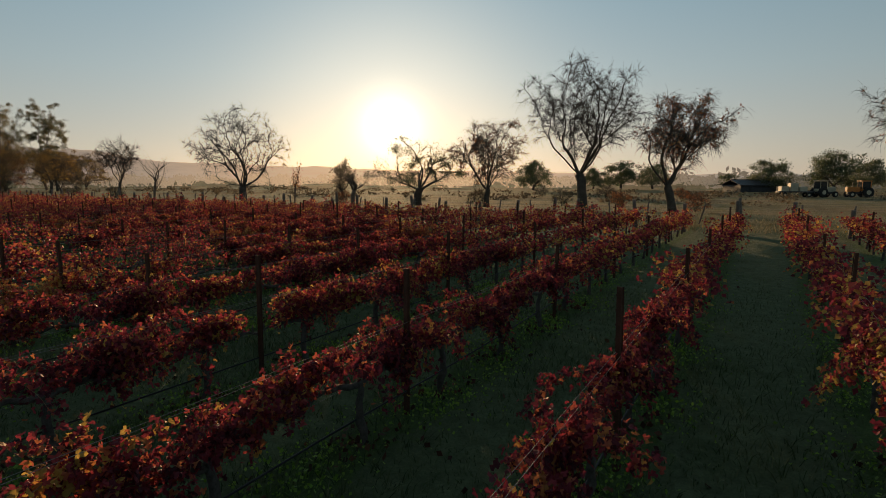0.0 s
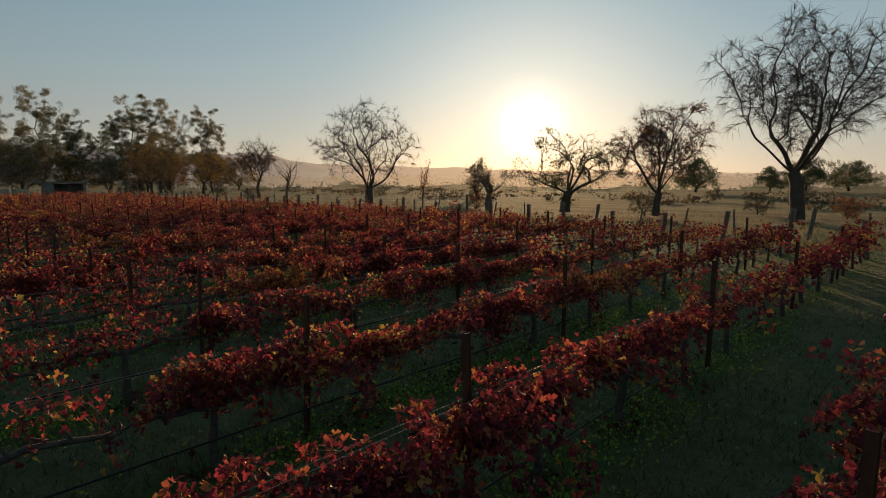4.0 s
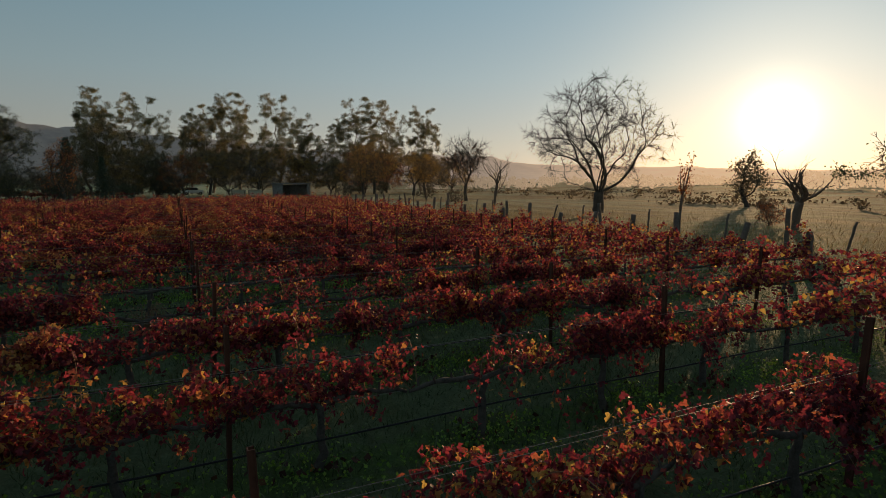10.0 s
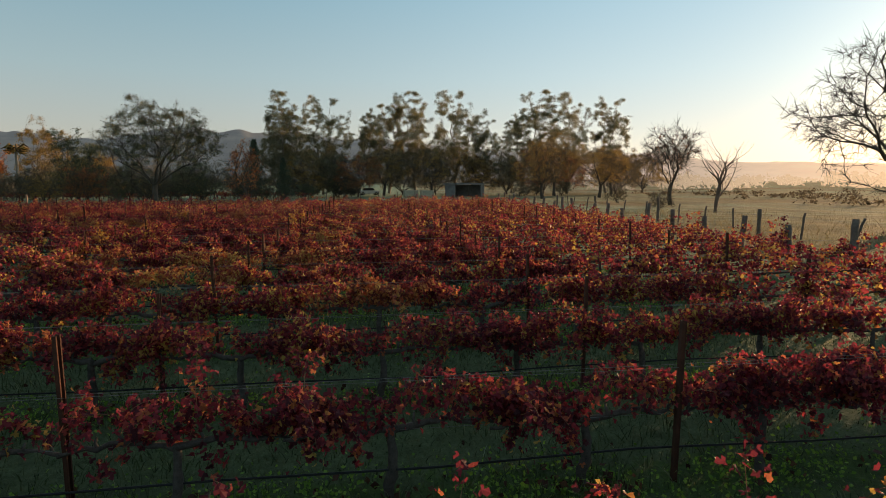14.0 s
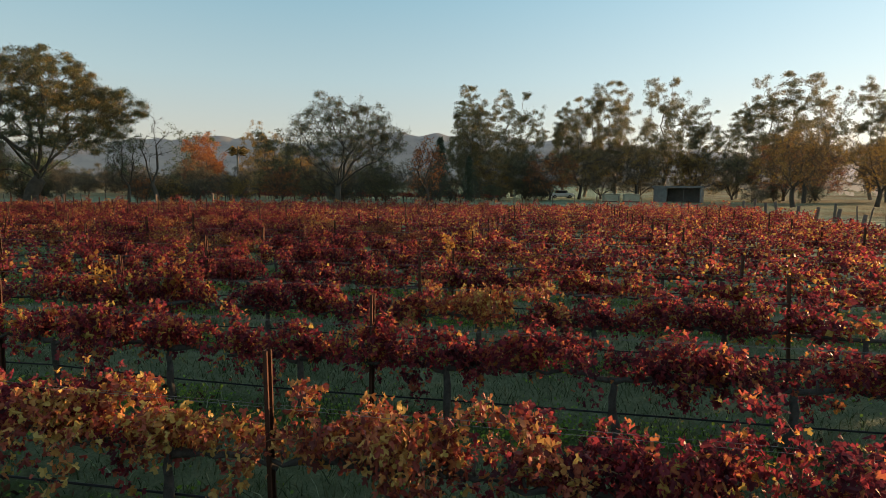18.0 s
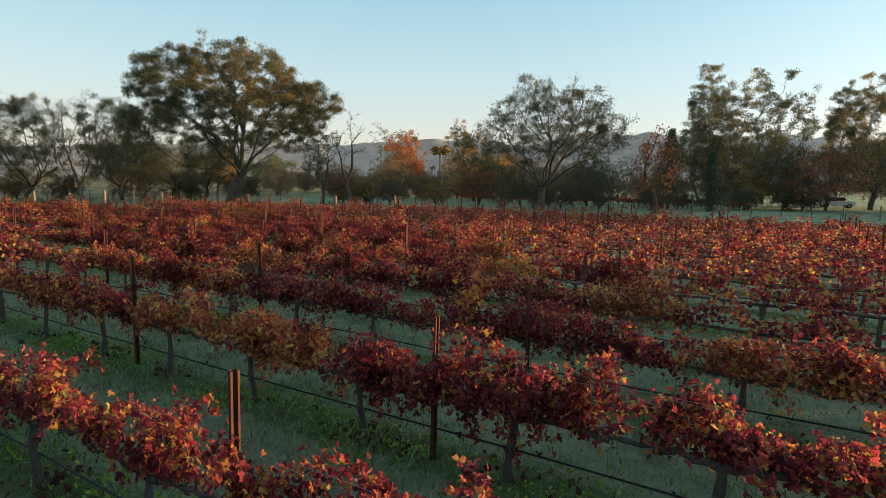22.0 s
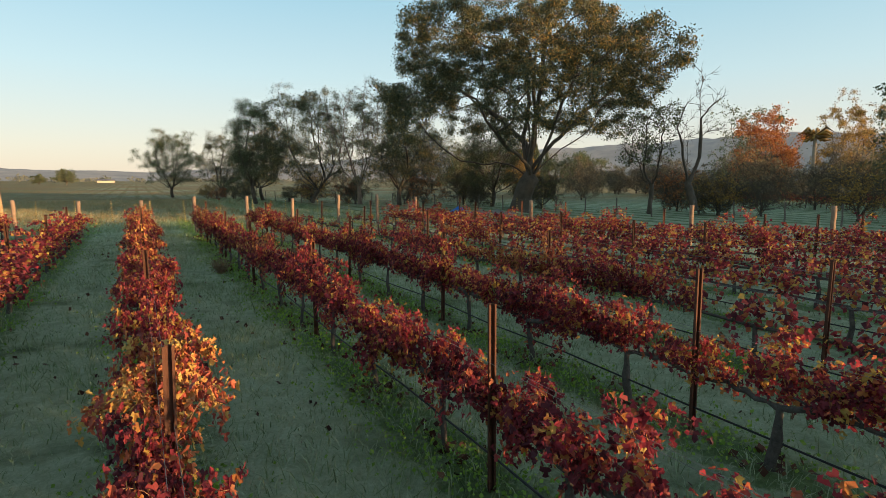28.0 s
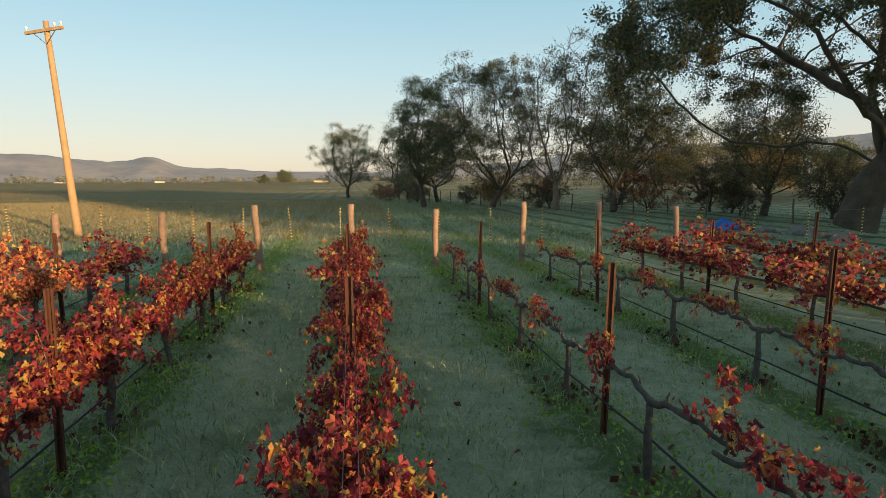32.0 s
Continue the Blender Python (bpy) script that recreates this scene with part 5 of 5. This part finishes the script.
def tractor(x, y, turn, paint, label):
    t = thing("tractor", pose(x, y, 0, 0, 0, turn), label, "tractor", "parked tractors")
    part("bonnet", boxes("bonnet", [(0.2, -0.42, 0.85, 2.0, 0.42, 1.65)], paint, 0.08), t)
    part("chassis", boxes("chassis", [(-1.2, -0.3, 0.55, 1.9, 0.3, 0.9)], DARK_PAINT, 0.03), t)
    part("cab", boxes("cab", [(-1.2, -0.7, 1.0, 0.15, 0.7, 1.35)] + [(a, b, 1.35, a + 0.08, b + 0.08, 2.5) for a in (-1.18, 0.03) for b in (-0.68, 0.6)], paint, 0.02), t)
    part("cab_window", boxes("cab_window", [(-1.14, -0.62, 1.36, 0.09, 0.62, 2.46)], GLASS), t)
    part("cab_roof", boxes("cab_roof", [(-1.35, -0.8, 2.5, 0.3, 0.8, 2.64)], paint, 0.05), t)
    part("exhaust", boxes("exhaust", [(1.2, 0.25, 1.65, 1.28, 0.33, 2.5)], DARK_PAINT), t)
    for sx, r, w in ((-0.75, 0.8, 0.45), (1.5, 0.48, 0.3)):
        for sy in (-0.78, 0.78):
            wheel(t, sx, sy, r, w)


tractor(8.2, 108.0, 40, BUFF_PAINT, "buff tractor parked at the far field edge")
tractor(13.2, 110.0, 200, ORANGE_PAINT, "orange tractor parked at the far field edge")


def trailer(x, y, turn):
    t = thing("flatbed_trailer", pose(x, y, 0, 0, 0, turn), "low flatbed trailer with a stack of pale crates", "trailer")
    part("bed", boxes("bed", [(-2.6, -1.0, 0.75, 2.6, 1.0, 0.92)], DARK_PAINT, 0.02), t)
    part("load", boxes("load", [(-2.2 + 1.3 * i, -0.8, 0.93, -1.1 + 1.3 * i, 0.8, 1.7 + 0.5 * (i % 2)) for i in range(3)], BUFF_PAINT, 0.03), t)
    for sx in (-1.7, 1.7):
        for sy in (-0.95, 0.95):
            wheel(t, sx, sy, 0.38, 0.24)


trailer(4.4, 107.0, 15)


def long_barn(x, y, turn, length, height, wall, roof, label, name="barn"):
    t = thing(name, pose(x, y, 0, 0, 0, turn), label, "barn", "far farm buildings")
    part("wall", boxes("wall", [(-length / 2, -4, 0, length / 2, 4, height)], wall), t)
    for sy in (-1, 1):
        part("roof", boxes("roof", [(-length / 2 - 0.4, -2.5, -0.06, length / 2 + 0.4, 2.4, 0.06)], roof), t, "", pose(0, sy * 2.2, height + 0.55, -sy * 15, 0, 0))
    for i in range(int(length // 5)):
        d = part("door", boxes("door", [(-1.0, -0.05, 0, 1.0, 0.05, min(2.2, height - 0.3))], DARK_PAINT), t, "dark doorway", pose(-length / 2 + 3 + i * 5, -4.04, 0))
    return t


long_barn(-3.0, 150.0, 30, 8.0, 1.6, DARK_PAINT, DARK_PAINT, "low dark shed far across the field", "shed")
for x, y, turn, length in ((-38, -620, 0, 14), (125, -640, 5, 8), (205, -610, 8, 7)):
    long_barn(x, y, turn, length, 2.0, BUFF_PAINT, ROOFING, "pale farm building far off on the plain")
long_barn(-166, -60, 70, 9, 2.6, BOARD, ROOFING, "grey farmhouse among the far trees", "farmhouse")
long_barn(-178, -40, 80, 7, 2.2, BOARD, ROOFING, "small grey outbuilding among the far trees", "outbuilding")


def car(x, y, turn, paint, label):
    t = thing("parked_car", pose(x, y, 0, 0, 0, turn), label, "car", "parked cars")
    part("body", boxes("body", [(-2.1, -0.85, 0.32, 2.1, 0.85, 0.95)], paint, 0.12), t)
    part("cabin", boxes("cabin", [(-1.3, -0.72, 0.9, 1.0, 0.72, 1.45)], GLASS, 0.16), t, "dark glass cabin")
    part("roof", boxes("roof", [(-1.05, -0.66, 1.43, 0.75, 0.66, 1.5)], paint, 0.03), t)
    for sx in (-1.35, 1.35):
        for sy in (-0.78, 0.78):
            wheel(t, sx, sy, 0.33, 0.2)


car(-144, 19.5, 100, WHITE_PAINT, "white car parked under the gum trees")
car(-146, 15.0, 95, DARK_PAINT, "dark car parked under the gum trees")


def utility_pole():
    t = thing("utility_pole", pose(-55.4, -42.8, 0, 0, 4.6, -20), "leaning wooden utility pole with a single crossarm", "pole")
    w = Wood()
    z = np.linspace(-0.2, 9.2, 12)
    w.tube(np.stack([0 * z, 0 * z, z], -1), np.linspace(0.17, 0.11, 12), 12)
    part("shaft", w.mesh("shaft", POLE_WOOD), t)
    part("crossarm", boxes("crossarm", [(-0.95, 0.10, 8.72, 0.95, 0.20, 8.85)], POLE_WOOD, 0.01), t, "weathered wooden crossarm", pose(0, 0, 0))
    b = Wood()
    for s in (-1, 1):
        b.tube([(s * 0.55, 0.14, 8.73), (0, 0.12, 8.22)], [0.018, 0.018], 5)
    part("brace", b.mesh("brace", GALVANISED), t)
    for x in (-0.88, -0.55, 0.86):
        i = Wood()
        i.tube([(x, 0.15, 8.85), (x, 0.15, 8.93), (x, 0.15, 8.95), (x, 0.15, 9.01), (x, 0.15, 9.05)], [0.02, 0.02, 0.055, 0.06, 0.03], 8)
        part("insulator", i.mesh("insulator", WHITE_PAINT), t, "white porcelain insulator")


utility_pole()


# ---- electric fence south of the rows ----
def rod_meshes():
    rod, band = Wood(), Wood()
    rod.tube([(0, 0, -0.1), (0, 0, 0.7), (0, 0, 1.42)], [0.012, 0.012, 0.011], 6)
    band.tube([(0, 0, -0.02), (0, 0, 0), (0, 0, 0.02)], [0.020, 0.032, 0.020], 6)
    return rod.mesh("rod", RUST), band.mesh("clip", YELLOW_BAND)


ROD, CLIPS = rod_meshes()
rng = np.random.default_rng(7)
fence = thing("electric_fence", pose(-57.4, -40.2, 0, 0, 0, 180 - 13.0), "electric stock fence on thin rods with yellow clips", "fence")
for i in range(-4, 17):
    p = part("rod", ROD, fence, "thin fence rod", pose(i * 1.95, rng.normal(0, 0.05), 0, rng.normal(0, 2), rng.normal(0, 2), 0))
    for z in np.arange(0.10, 1.42, 0.12):
        part("clip", CLIPS, p, "", pose(0, 0, z))
for z in (0.45, 0.85, 1.25):
    w = Wood()
    w.tube([(-9 + 1.95 * i, rng.normal(0, 0.01), z + rng.normal(0, 0.008)) for i in range(22)], [0.003] * 22, 3)
    part("wire", w.mesh("wire", GALVANISED), fence)


# ---- pasture fence along the western undergrowth ----
SLIM = round_post(1.3, 0.05, GREY_WOOD, rng)
fence = thing("wire_fence", pose(0, 0, 0), "wooden post and wire pasture fence along the undergrowth", "fence")
EDGE = [(-72, -84), (-79, -66), (-88, -50), (-93, -38), (-96, -24), (-99, -10), (-104, 4), (-109, 18), (-108, 31)]
for (x0, y0), (x1, y1) in zip(EDGE[:-1], EDGE[1:]):
    n = int(math.hypot(x1 - x0, y1 - y0) / 2.4)
    for i in range(n):
        part("post", SLIM, fence, at=pose(x0 + (x1 - x0) * i / n + rng.normal(0, 0.08), y0 + (y1 - y0) * i / n, 0, rng.normal(0, 3), rng.normal(0, 3), 0))
for z in (0.5, 0.9, 1.15):
    w = Wood()
    w.tube([(x, y, z) for x, y in EDGE], [0.003] * len(EDGE), 3)
    part("wire", w.mesh("wire", GALVANISED), fence)

# northern boundary fence, a little way past the row ends
fence = thing("wire_fence", pose(0, NORTH_END + 6.2, 0), "leaning grey posts of an old wire fence", "fence")
for i in range(38):
    part("post", NORTH_POSTS[i % 3] if i % 4 == 0 else SLIM, fence, at=pose(-84 + 2.6 * i + rng.normal(0, 0.3), rng.normal(0, 0.15), 0, rng.normal(0, 5), rng.normal(3, 6), 0))
w = Wood()
w.tube([(-84 + 5 * i, 0, 1.0 + rng.normal(0, 0.02)) for i in range(20)], [0.003] * 20, 3)
part("wire", w.mesh("wire", GALVANISED), fence)


# ---- rocks and tarpaulin by the oak ----
def rock(seed, size):
    rng = np.random.default_rng(seed)
    bm = bmesh.new()
    bmesh.ops.create_icosphere(bm, subdivisions=3, radius=size)
    for v in bm.verts:
        k = 1 + 0.28 * noise.noise(v.co * (1.4 / size) + Vector((seed, 0, 0)))
        v.co = Vector((v.co.x * k * 1.3, v.co.y * k, max(v.co.z * k * 0.7, -0.25 * size)))
    me = bpy.data.meshes.new("rock")
    bm.to_mesh(me)
    bm.free()
    me.materials.append(STONE)
    return me


rng = np.random.default_rng(55)
for i in range(9):
    s = rng.uniform(0.2, 0.45)
    ob = new("rock", rock(i, s))
    ob.matrix_basis = pose(-84.2 - rng.uniform(0, 3.2), -38.6 + rng.uniform(0, 4.4), 0.2 * s, 0, 0, rng.uniform(0, 360))
    tagged(ob, "grey field stone heaped by the oak", "rock", "heap of stones")
bm = bmesh.new()
bmesh.ops.create_grid(bm, x_segments=14, y_segments=14, size=0.8)
for v in bm.verts:
    r = math.hypot(v.co.x, v.co.y)
    v.co.z = 0.5 * math.exp(-(r / 0.55) ** 2) + 0.09 * noise.noise(v.co * 4) + 0.02
me = bpy.data.meshes.new("tarpaulin")
bm.to_mesh(me)
bm.free()
me.materials.append(BLUE_SHEET)
tarp = new("tarpaulin", me)
tarp.modifiers.new("thickness", "SOLIDIFY").thickness = 0.01
tarp.matrix_basis = pose(-85.0, -40.2, 0.0)
tagged(tarp, "crumpled blue tarpaulin over a small heap", "tarpaulin")
